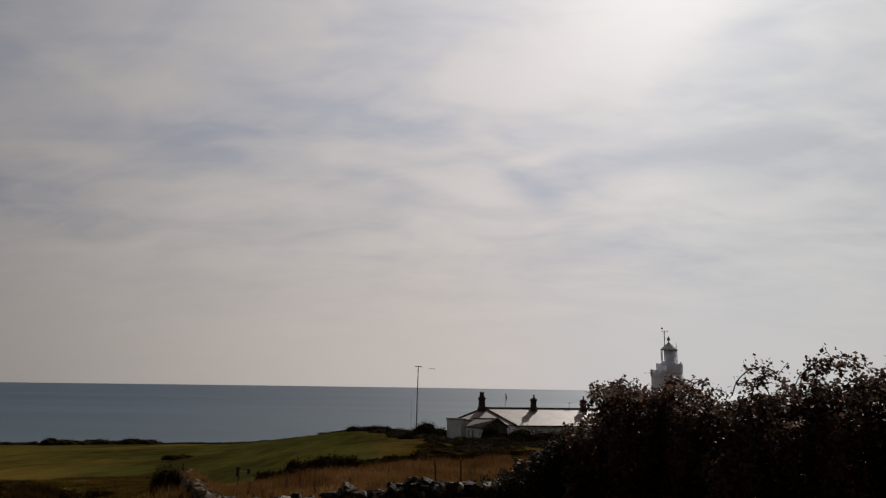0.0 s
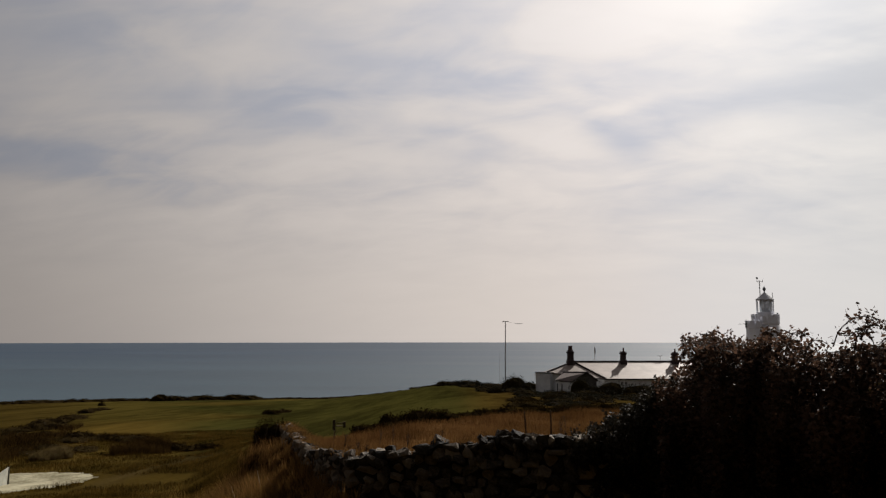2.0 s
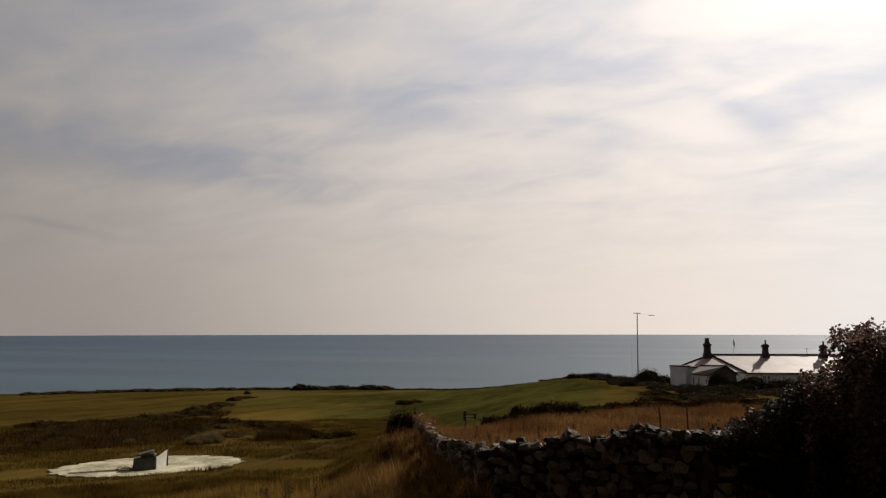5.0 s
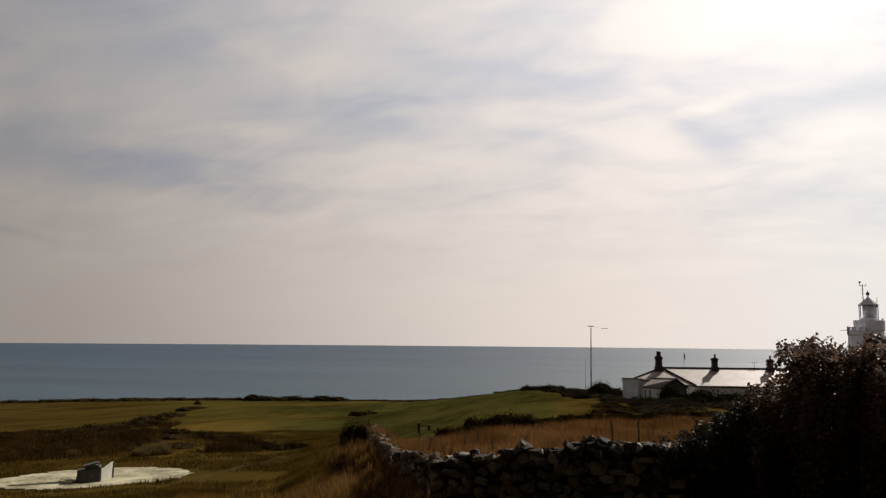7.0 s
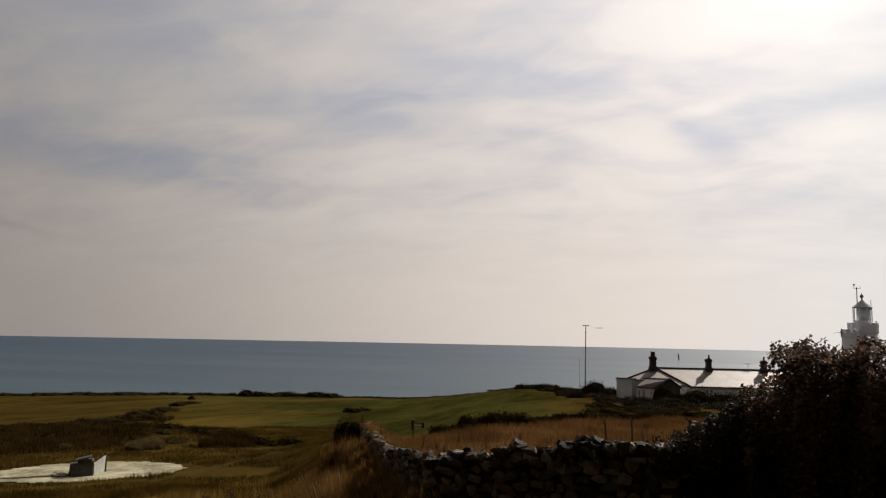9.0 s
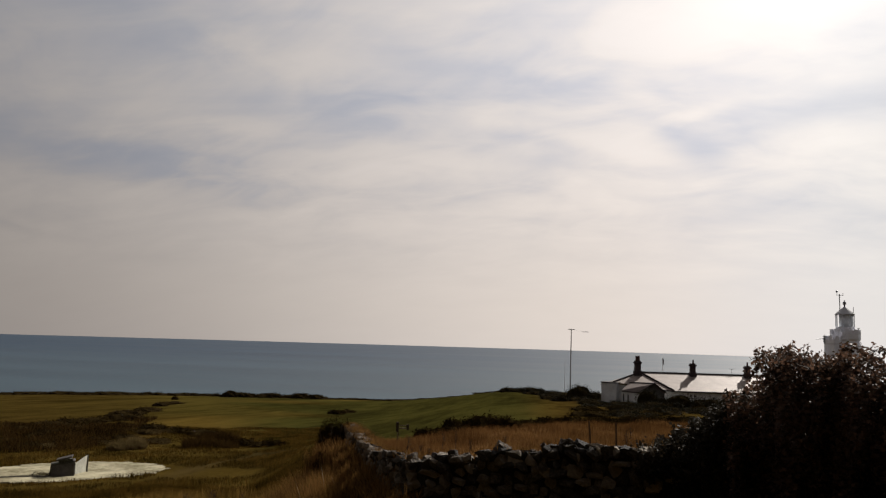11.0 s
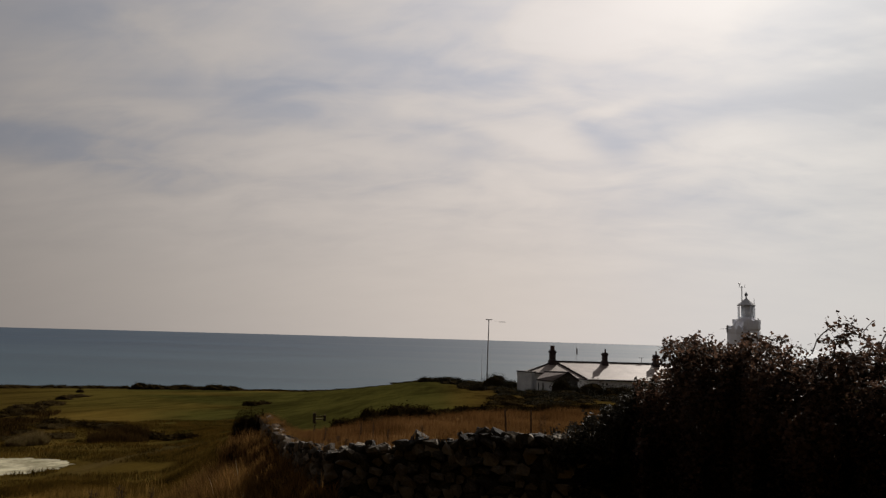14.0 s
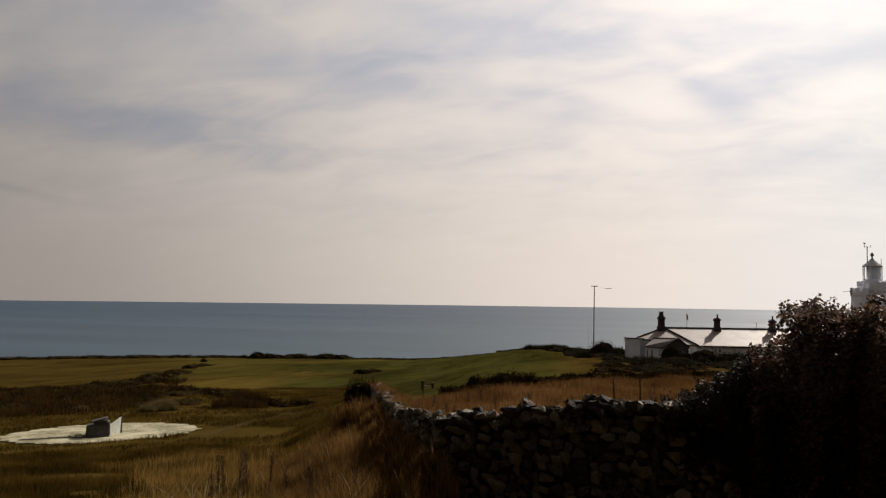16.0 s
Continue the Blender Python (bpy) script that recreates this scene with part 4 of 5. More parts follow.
# cliff-top scrub against the sea
LOW, ROUND = "low dark windswept scrub along the cliff edge", "dark rounded thorn scrub on the cliff edge"
for a0, d0, a1, d1, count, r, hgt, words in (
        (44.0, 300, 33.5, 262, 30, 3.6, 1.0, LOW), (33.5, 262, 27.0, 246, 20, 3.2, 0.9, LOW), (26.4, 240, 24.9, 238, 5, 2.0, 1.9, ROUND),
        (25.0, 238, 21.0, 233, 15, 2.9, 1.3, LOW), (21.6, 232, 19.5, 230, 5, 2.4, 1.5, ROUND), (19.6, 229, 10.5, 214, 24, 2.6, 0.45, LOW), (12.5, 205, 8.0, 190, 14, 2.0, 0.35, LOW), (8.2, 182, 4.6, 160, 14, 1.6, 0.30, LOW)):
    scrub_line("cliff_scrub", a0, d0, a1, d1, count, r, hgt, 0.15, 1500, words, group="cliff-top scrub", jitter=0.2)
# scrub beside the cottage
scrub_line("garden_shrub", 6.4, 160, 2.4, 142, 12, 1.7, 0.95, 0.13, 1500, "dark green shrub at the field's edge by the cottage", M_GARDEN, "cottage shrubs")
scrub_line("garden_shrub", 5.0, 148, 0.4, 126, 12, 1.8, 0.95, 0.13, 1500, "dark green shrub at the field's edge by the cottage", M_GARDEN, "cottage shrubs")
bush("garden_shrub", spot(1.05, 132), 2.5, 2.0, 2.5, 4200, 0.13, "large dark round shrub beside the white annex", M_GARDEN, "cottage shrubs")
bush("garden_shrub", spot(0.0, 141), 1.6, 1.4, 1.2, 1300, 0.16, "dark green shrub behind the white annex", M_GARDEN, "cottage shrubs")
bush("garden_shrub", spot(0.25, 131), 1.5, 1.3, 1.4, 1300, 0.17, "dark green shrub beside the white annex", M_GARDEN, "cottage shrubs")
bush("garden_shrub", spot(-3.75, 117), 1.9, 1.5, 2.6, 2200, 0.16, "tall dark shrub in front of the gabled wing", M_GARDEN, "cottage shrubs")
bush("garden_shrub", spot(-4.75, 116), 1.3, 1.2, 1.5, 1200, 0.16, "dark shrub in front of the cottage wall", M_GARDEN, "cottage shrubs")
scrub_line("garden_shrub", -5.6, 117, -9.6, 112, 6, 1.7, 2.0, 0.17, 1500, "dark green shrub in front of the cottage wall", M_GARDEN, "cottage shrubs")
scrub_line("garden_shrub", 0.6, 112, -7.0, 100, 9, 1.6, 0.9, 0.17, 1100, "low dark shrub below the cottage garden", M_GARDEN, "cottage shrubs")
# the dark hedge between the dry field and the green one
HEDGE = "low dark thorn bush in the hedge between two fields"
for a0, d0, a1, d1, count, r, hgt in ((12.4, 46.5, 9.8, 48, 6, 0.8, 0.45), (10.6, 48.5, 5.8, 51, 12, 0.95, 0.85), (6.2, 51, 3.3, 55.8, 9, 0.8, 0.36),
                                      (3.6, 55.8, -3.0, 62.0, 22, 0.95, 0.46), (-3.0, 62.0, -9.0, 68.5, 14, 1.0, 0.5)):
    scrub_line("field_hedge_bush", a0, d0, a1, d1, count, r, hgt, 0.10, 1300, HEDGE, group="field hedge", jitter=0.25)
# scrub behind the pad and running out over the field
GORSE, TRACK = "dark brown gorse bush in the rough ground behind the pad", "low dark gorse bush along the sandy track"
for a0, d0, a1, d1, count, r, hgt, n, words in (
        (43.5, 78, 33.5, 79, 9, 1.9, 0.5, 1200, GORSE), (37.0, 87, 32.0, 95, 7, 1.8, 0.7, 1000, GORSE),
        (33.2, 104, 31.4, 122, 4, 1.9, 0.8, 700, GORSE), (31.0, 140, 29.9, 158, 3, 1.9, 0.7, 450, GORSE), (31.5, 72, 25.8, 65, 9, 1.3, 0.55, 900, TRACK),
        (25.4, 61, 22.0, 57, 5, 1.0, 0.48, 800, TRACK)):
    scrub_line("gorse_bush", a0, d0, a1, d1, count, r, hgt, 0.10, int(n * 1.8), words, group="gorse")
patch_rng = random.Random(21)
for k in range(84):
    az, d = patch_rng.uniform(30.5, 45), patch_rng.uniform(60, 86)
    r = patch_rng.uniform(0.6, 1.4)
    bush("heath_clump", spot(az, d), r * 1.3, r, patch_rng.uniform(0.18, 0.42), 700, 0.085, "low brown heath clump in the rough ground", group="heath", rz_turn=k * 31.0)
for k in range(64):
    az, d = patch_rng.uniform(-9.0, 1.2), patch_rng.uniform(66, 118)
    r = patch_rng.uniform(0.8, 1.5)
    bush("garden_shrub", spot(az, d), r * 1.3, r, patch_rng.uniform(0.25, 0.65), 900, 0.13, "low dark brownish shrub below the cottage garden", M_GARDEN if k % 3 else M_SCRUB, "cottage shrubs", rz_turn=k * 47.0)
for k in range(12):
    az = patch_rng.uniform(0.0, 3.8)
    d = patch_rng.uniform(100 + az * 8, 138)
    r = patch_rng.uniform(0.8, 1.4)
    bush("garden_shrub", spot(az, d), r * 1.3, r, patch_rng.uniform(0.5, 1.1), 1100, 0.12, "dark shrub at the edge of the green field", M_GARDEN, "cottage shrubs", rz_turn=k * 47.0)
bush("gorse_bush", spot(29.9, 190), 0.9, 0.7, 0.8, 200, 0.25, "single small dark bush in the green field", group="gorse")
scrub_line("gorse_bush", 19.0, 120, 17.7, 128, 3, 1.2, 0.7, 0.14, 900, "low dark bush in the green field", group="gorse")
# the thorn bush at the wall's far end
def growth(name, az, d, r, el, n, label, group, lumps=0.2, mat=None):
    """A bush whose crown stands at that angle of height."""
    p = spot(az, d)
    bush(name, p, r, r, max(0.4, EYE + d * math.tan(radians(el)) - p.z), n, 0.038, label, mat or M_WEED, group, lumps)


THORN, IVY = "dark clipped thorn bush at the end of the stone wall", "withered brown grass and weeds against the stone wall"
for az, d, r, el in ((19.3, 25.5, 0.40, -5.95), (18.7, 25.8, 0.48, -5.8), (17.9, 26.0, 0.45, -5.95)):
    growth("thorn_bush", az, d, r, el, 11000, THORN, "wall-end thorns", 0.12, M_SCRUB)
for az, d, r, el in ((17.2, 21.6, 0.35, -7.4), (16.6, 19.4, 0.3, -8.0), (15.6, 17.2, 0.3, -8.6), (14.4, 15.2, 0.3, -9.1), (19.0, 23.5, 0.7, -7.0), (18.0, 22.5, 0.6, -7.0), (17.4, 20.6, 0.6, -7.5), (16.8, 18.6, 0.55, -8.3), (16.2, 17.0, 0.5, -8.9), (15.6, 15.6, 0.5, -9.5), (14.8, 14.4, 0.5, -10.2), (13.6, 13.4, 0.5, -10.6)):
    p = spot(az, d)
    tall = max(0.4, EYE + d * math.tan(radians(el)) - p.z)
    rng = np.random.default_rng(int(az * 100))
    T = thing("weed_clump", p + Vector((0, 0, -0.05)), IVY, "weeds", "wall weeds")
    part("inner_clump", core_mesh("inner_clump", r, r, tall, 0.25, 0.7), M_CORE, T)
    foot = shell_points(rng, 2600, r, r, tall * 0.72, 0.25, 0.75)
    tagged(part("foliage", blade_mesh("foliage", foot, rng.uniform(0.14, 0.40, len(foot)), 0.011, M_RUSSET, rng, 0.8), None, T), kind="stuff")

# ---- the pad with its concrete hatch ----


def make_pad():
    c = spot(36.32, 45.8)
    T = thing("concrete_pad", c, "pale round concrete pad with a ragged overgrown edge", "pad")
    # lies with the slope
    g = [spot(36.25, 41.1).z, spot(36.25, 50.6).z]
    slope = (g[1] - g[0]) / 9.5
    far = bearing(36.25)
    n = 120
    top, low = [], []
    bm = bmesh.new()
    for i in range(n):
        a = 2 * math.pi * i / n
        r = 4.82 * (1 + 0.025 * math.sin(a * 17 + 1) + 0.028 * math.sin(a * 31) + 0.022 * math.sin(a * 53 + 2) + 0.012 * math.sin(a * 43))
        if 2.75 < a < 3.3:
            r *= 0.95
        x, y = r * math.cos(a), r * math.sin(a)
        h_ = (x * far.x + y * far.y) * slope
        top.append(bm.verts.new((x, y, h_ + 0.05)))
        low.append(bm.verts.new((x * 1.01, y * 1.01, h_ - 0.4)))
    bm.faces.new(top)
    for i in range(n):
        j = (i + 1) % n
        bm.faces.new((top[j], top[i], low[i], low[j]))
    part("slab", bm, M_CHALK, T)
    # local frame: x to the right seen from the lane, y away
    R = Matrix.Rotation(radians(35.9), 4, "Z")

    def onpad(az, d):
        p = bearing(az) * d - Vector((c.x, c.y, 0))
        return Vector((p.x, p.y, (p.x * far.x + p.y * far.y) * slope + 0.05))
    # dark strip laid on the slab before the hatch, standing in for a sunken slot
    bm = bmesh.new()
    a, b = onpad(41.0, 43.6), onpad(36.9, 42.9)
    for k in range(9):
        t = k / 8
        p = a.lerp(b, t)
        w = 0.30 + 0.30 * math.sin(t * 3.1) + 0.06 * math.sin(k * 5)
        p2 = p + Vector((far.x, far.y, slope)) * w * 2
        bmesh.ops.create_icosphere(bm, subdivisions=1, radius=0.22, matrix=Matrix.Translation(p.lerp(p2, 0.5)) @ Matrix.Diagonal((1.5, 1.0 + w, 0.16, 1)))
    part("slot_strip", bm, M_SLOT, T, "dark strip standing in for a sunken slot")
    return c, R, onpad


def make_hatch(c, R, onpad):
    p = onpad(36.6, 43.6) + c
    H = thing("concrete_hatch", p + Vector((0, 0, -0.02)), "low grey concrete hatch housing with a tilted lid", "hatch", rz=35.9)
    w, d, h_ = 1.18, 0.75, 0.72
    bm = bmesh.new()
    # tapered body, open slot at the top
    poly(bm, [(-w / 2, -d / 2, -0.15), (w / 2 - 0.15, -d / 2, -0.15), (w / 2 - 0.06, -d / 2 + 0.1, h_), (-w / 2 + 0.06, -d / 2 + 0.1, h_ - 0.1)], d - 0.1, Vector((0, 1, 0)))
    body = part("housing", bm, M_CONCRETE, H)
    # dull plate added over the front to imitate its shade
    bm = poly(bmesh.new(), [(-w / 2 + 0.10, -d / 2 - 0.004, 0.0), (w / 2 - 0.2, -d / 2 - 0.004, 0.0), (w / 2 - 0.14, -d / 2 + 0.08, h_ - 0.08), (-w / 2 + 0.14, -d / 2 + 0.07, h_ - 0.18)], 0.02, Vector((0, -1, 0)))
    part("front_plate", bm, M_GABLE, body, "dull plate added over the shaded hatch front")
    # cheek coloured dark to imitate the shadowed gap beside the door
    part("cheek", box(bmesh.new(), w / 2 - 0.148, -d / 2 - 0.06, -0.15, w / 2 - 0.03, d / 2, h_ + 0.06, 0.015), M_GABLE, H, "concrete cheek wall, coloured dark as a shadowed gap")
    bm = bmesh.new()
    poly(bm, [(-0.30, -0.30, h_ + 0.10), (0.40, -0.42, h_ + 0.28), (0.44, 0.1, h_ + 0.30), (-0.26, 0.2, h_ + 0.12)], 0.07)
    part("lid", bm, M_GABLE, H, "dark grey tilted lid")
    part("lid_prop", box(bmesh.new(), -0.2, -0.2, h_ - 0.12, 0.42, 0.1, h_ + 0.12), M_CONCRETE, H)
    p = onpad(35.5, 44.3) + c
    S = thing("hatch_door", p + Vector((0, 0, -0.02)), "pale painted upright hatch door standing ajar on the pad", "hatch door", rz=35.9)
    bm = bmesh.new()
    poly(bm, [(-0.26, -0.45, -0.05), (0.25, 0.55, -0.05), (0.27, 0.55, 0.82), (-0.26, -0.45, 0.58)], 0.06, Vector((-0.81, 0.58, 0)))
    part("panel", bm, M_PANEL, S)
    part("edge_frame", box(bmesh.new(), 0.23, 0.56, -0.05, 0.33, 0.66, 0.82, 0.01), M_CONCRETE, S)
    rng = np.random.default_rng(3)
    for k in range(6):
        q = onpad(38.3 - 0.22 * k + rng.uniform(-0.1, 0.1), 44.0 + rng.uniform(-0.3, 0.5)) + c
        bm = bmesh.new()
        bmesh.ops.create_icosphere(bm, subdivisions=1, radius=1)
        for v in bm.verts:
            v.co = Vector((v.co.x * 0.16, v.co.y * 0.14, v.co.z * 0.10)) * (0.8 + 0.5 * rng.uniform())
        st = part("rubble_stone", bm, M_CHALK)
        st.matrix_world = Matrix.Translation(q + Vector((0, 0, 0.05)))
        tagged(st, "small pale lump of broken concrete on the pad", "rubble", "broken concrete")


make_hatch(*make_pad())
# pale dry tussocks behind the pad
for az, d, r, hgt in ((33.4, 57.0, 0.5, 0.45), (32.8, 57.6, 0.6, 0.6), (32.2, 58.0, 0.55, 0.7), (37.6, 60.0, 0.45, 0.3), (27.6, 60.0, 0.5, 0.3)):
    rng = np.random.default_rng(int(az * 10))
    T = thing("grass_tussock", spot(az, d, -0.03), "pale dry grass tussock in the rough ground", "grass tussock", "tussocks")
    n = 1500
    a, q = rng.uniform(0, 6.283, n), np.sqrt(rng.uniform(0, 1, n))
    foot = np.stack([np.cos(a) * q * r * 1.3, np.sin(a) * q * r, np.zeros(n)], 1)
    tall = hgt * 1.35 * (1.05 - 0.55 * q ** 2) * rng.uniform(0.6, 1.1, n)
    tagged(part("foliage", blade_mesh("foliage", foot, tall, 0.03, M_STRAWTUFT, rng, 0.9), None, T), kind="stuff")

# ---- stile and stakes in the dry field ----


def make_stile():
    b = spot(13.85, 73)
    S = thing("field_stile", b, "small weathered wooden stile with two dark posts", "stile", rz=13.75)
    part("post", box(bmesh.new(), -0.62, -0.11, -0.2, -0.36, 0.11, 0.80, 0.02), M_WOOD, S)
    part("post", box(bmesh.new(), 0.34, -0.11, -0.2, 0.58, 0.11, 0.62, 0.02), M_WOOD, S)
    part("step_board", box(bmesh.new(), -0.36, -0.16, 0.22, 0.34, 0.16, 0.28, 0.01), M_WOOD, S, "grey worn step board")
    part("rail", box(bmesh.new(), -0.36, -0.04, 0.44, 0.34, 0.04, 0.52, 0.01), M_WOOD, S)


make_stile()
for (az, d, lean, el) in ((0.12, 24.0, -0.11, -5.38), (-1.53, 24.5, -0.01, -5.33)):
    b = spot(az, d)
    h_ = EYE + d * math.tan(radians(el)) - b.z
    S = thing("fence_stake", b, "thin weathered wooden stake in dry grass", "fence stake", "field stakes")
    part("stake", tube(bmesh.new(), [(0, 0, -0.3), (lean * 0.5 + 0.01, 0, h_ * 0.5), (lean, 0, h_)], [0.034, 0.030, 0.022], 6), M_WOOD, S)


def dock(at, h_, seed, group="dock plants", mat=None):
    """A dead dock: a stalk with clustered brown seed heads."""
    rng = np.random.default_rng(seed)
    T = thing("dock_plant", at, "dead brown dock stalk with clustered seed heads", "dock plant", group)
    lean = rng.uniform(-0.12, 0.12, 2) * h_
    bm = tube(bmesh.new(), [(0, 0, -0.05), (lean[0] * 0.4, lean[1] * 0.4, h_ * 0.5), (lean[0], lean[1], h_)], [0.010, 0.008, 0.004], 4)
    for k in range(3):
        z = h_ * (0.45 + 0.14 * k)
        s = rng.uniform(-0.12, 0.12)
        tube(bm, [(lean[0] * z / h_, lean[1] * z / h_, z), (lean[0] + s, lean[1], z + 0.22 * h_)], [0.006, 0.003], 4)
    part("stalk", bm, M_STEM, T)
    n = 190
    t = rng.uniform(0.5, 1.0, n)
    side = np.where(rng.uniform(size=n) < 0.45, rng.choice([-1, 1], n) * (t - 0.45) * 0.11, 0)
    p = np.stack([lean[0] * t + side + rng.normal(0, 0.016, n), lean[1] * t + rng.normal(0, 0.016, n), h_ * t + rng.normal(0, 0.02, n)], 1)
    tagged(part("seed_head", leaf_mesh("seed_head", p, 0.028, M_DOCK, rng, 1.0), None, T), kind="stuff")


for k, (az, d, hh) in enumerate(((-2.25, 22, 1.75), (-2.75, 22, 1.85), (-0.9, 23, 1.2))):
    dock(spot(az, d), hh, k + 1)
for k, (az, d, hh) in enumerate(((28.2, 15.5, 1.2), (27.4, 15.2, 1.3), (26.6, 15.6, 1.25), (25.2, 16.0, 1.2), (29.0, 14.4, 1.0), (22.0, 14.5, 0.9), (28.6, 15.0, 1.25),
                                  (27.0, 14.8, 1.0), (19.2, 13.4, 0.7), (23.8, 17.0, 0.7))):
    dock(spot(az, d), hh, k + 20)

weed_rng = random.Random(31)
for k in range(26):
    dock(spot(weed_rng.uniform(4.5, 14.5), weed_rng.uniform(17, 33)), weed_rng.uniform(0.45, 0.95), k + 60, "field weeds")


# ---- grass ----


def scatter(rng, n, a0, a1, d0, d1):
    az = rng.uniform(a0, a1, n)
    d = np.sqrt(rng.uniform(d0 * d0, d1 * d1, n))
    x, y = -np.sin(np.radians(az)) * d, np.cos(np.radians(az)) * d
    return az, d, x, y


def grass(name, label, n, a0, a1, d0, d1, h0, h1, w, mat, seed, keep=None, lean=0.4):
    rng = np.random.default_rng(seed)
    az, d, x, y = scatter(rng, n, a0, a1, d0, d1)
    ok = np.ones(n, bool) if keep is None else keep(az, d, x, y)
    x, y, d = x[ok], y[ok], d[ok]
    clump = 0.5 + 0.5 * ripple(x, y, 1.6, 0.7)
    h_ = (h0 + (h1 - h0) * rng.uniform(0, 1, len(x))) * (0.45 + 0.75 * clump)
    base = np.stack([x, y, ground_z(x, y) - 0.02], 1)
    me = blade_mesh(name, base, h_, w * (0.6 + 0.4 * d / d.mean()), mat, rng, lean)
    tagged(new(name, me), label, "grass", kind="stuff")


def off_pad(az, d, x, y):
    c = bearing(36.25) * 45.8
    return np.hypot(x - c.x, y - c.y) > 4.75


grass("dry_field_grass", "tall dry golden grass in the walled field", 90000, -9, 17.5, 15.5, 78, 0.25, 0.55, 0.016, M_GOLDGRASS, 11,
      lambda az, d, x, y: d < field_rim(az) - 1)
grass("rough_grass", "rough tussocky brown and green grass on the slope", 230000, 13.5, 47, 8.5, 36, 0.10, 0.40, 0.012, M_GRASS, 12,
      lambda az, d, x, y: (off_pad(az, d, x, y)) & ((d < 27) | (az > 18)) & (ripple(x, y, 0.9, 4.0) > -0.75))
grass("rough_grass", "rough brown and green grass round the pad", 170000, 18, 47, 34, 80, 0.08, 0.28, 0.022, M_GRASS, 13,
      lambda az, d, x, y: off_pad(az, d, x, y) & (ripple(x, y, 0.5, 2.0) > -0.6) & (np.abs(d - track_at(az) + 0.8 * ripple(x, y, 1.1, 3.0)) > 0.6))
grass("straw_grass", "tall yellow dry grass on the slope", 46000, 16, 37, 11, 30, 0.35, 0.75, 0.010, M_YELLOW, 14,
      lambda az, d, x, y: ripple(x, y, 0.7, 1.0) + 0.12 * ripple(x, y, 3.1, 2.0) + 0.7 * np.sin(x * 91.7 + y * 47.3) > 0.0 + 1.3 * smoothstep(29, 37, az) + 0.6 * smoothstep(25, 19, az), 0.5)
grass("brown_grass_bank", "tall dead brown grass banked against the stone wall", 60000, 14.5, 27.5, 10.5, 25.5, 0.30, 0.80, 0.010, M_RUSSET, 16,
      lambda az, d, x, y: (d > np.interp(az, (14.5, 16, 19, 27.5), (11.5, 13.5, 12.0, 10.5))) & ((d < 20) | (az > 18.2)) & (ripple(x, y, 0.8, 6.0) > -0.5 + 1.0 * smoothstep(22, 27.5, az)), 0.6)
HEATH_AZ = (29.6, 31.0, 33.0, 35.0, 38.0, 46.0)
grass("heath_scrub", "dark brown withered heath and scrub behind the pad", 110000, 29.6, 47, 56, 138, 0.20, 0.70, 0.05, M_HEATH, 17,
      lambda az, d, x, y: (d + 5 * ripple(x, y, 0.3, 1.0) > np.interp(az, HEATH_AZ, (170, 96, 68, 60, 57, 57))) & (d + 6 * ripple(x, y, 0.25, 3.0) < np.interp(az, HEATH_AZ, (118, 108, 94, 85, 84, 82))) & (ripple(x, y, 0.35, 7.0) + 0.5 * np.sin(x * 71.3 + y * 93.1) > -0.3 + 0.9 * smoothstep(14, -6, np.interp(az, HEATH_AZ, (118, 108, 94, 85, 84, 82)) - d - 5)), 0.7)
grass("heath_scrub", "dark brown withered scrub beside the sandy track", 9000, 25.4, 29.2, 55, 66, 0.30, 0.95, 0.035, M_HEATH, 18,
      lambda az, d, x, y: (np.abs(d - 60.5 + 2.0 * ripple(x, y, 0.5, 2.0)) < 2.4 * smoothstep(29.2, 27.5, az) + 0.5) & (ripple(x, y, 0.6, 5.0) > -0.3), 0.7)
grass("straw_stems", "a few broken pale straw stems", 160, 14, 34, 11, 20, 0.4, 0.9, 0.016, M_STRAW, 15, None, 0.9)

# ---- bramble hedge over the wall ----
TOP_AZ = (-3.6, -4.9, -5.8, -6.9, -7.9, -8.6, -9.7, -10.6, -11.4, -12.0, -13.2, -14.4, -16.4, -17.4, -18.6, -19.9, -21.0, -22.2, -23.8, -25.6, -28, -31, -36, -42)
TOP_EL = (-7.0, -6.4, -5.9, -5.2, -4.4, -3.8, -3.1, -2.6, -1.6, -0.5, -0.3, -0.6, -0.35, -0.2, -0.7, -1.5, -1.3, -1.0, -1.1, -0.4, 0.2, 0.0, 0.3, 0.5)


# arching canes: from bearing to bearing, height at the foot and at the crown
CANES = ((-20.4, -24.4, -0.3, 1.35), (-21.6, -24.2, -0.5, 0.75), (-24.2, -30.2, 0.0, 2.0), (-25.2, -29.2, 0.2, 1.5), (-24.6, -27.8, 0.1, 1.75), (-29.0, -34.0, 0.2, 1.5),
         (-17.6, -19.4, -0.5, 0.4), (-12.1, -13.9, -0.4, 0.2), (-11.0, -12.2, -0.7, -0.1), (-15.9, -17.6, -0.3, 0.5), (-22.9, -21.0, -0.8, 0.4), (-31, -36, 0.3, 1.8))


def hedge_front(az):
    return np.interp(-np.asarray(az), (4, 8, 12, 18, 28, 42), (13.1, 12.4, 11.6, 10.6, 9.6, 9.0))


def hedge_top(az):
    return np.interp(-np.asarray(az), [-a for a in TOP_AZ], TOP_EL)


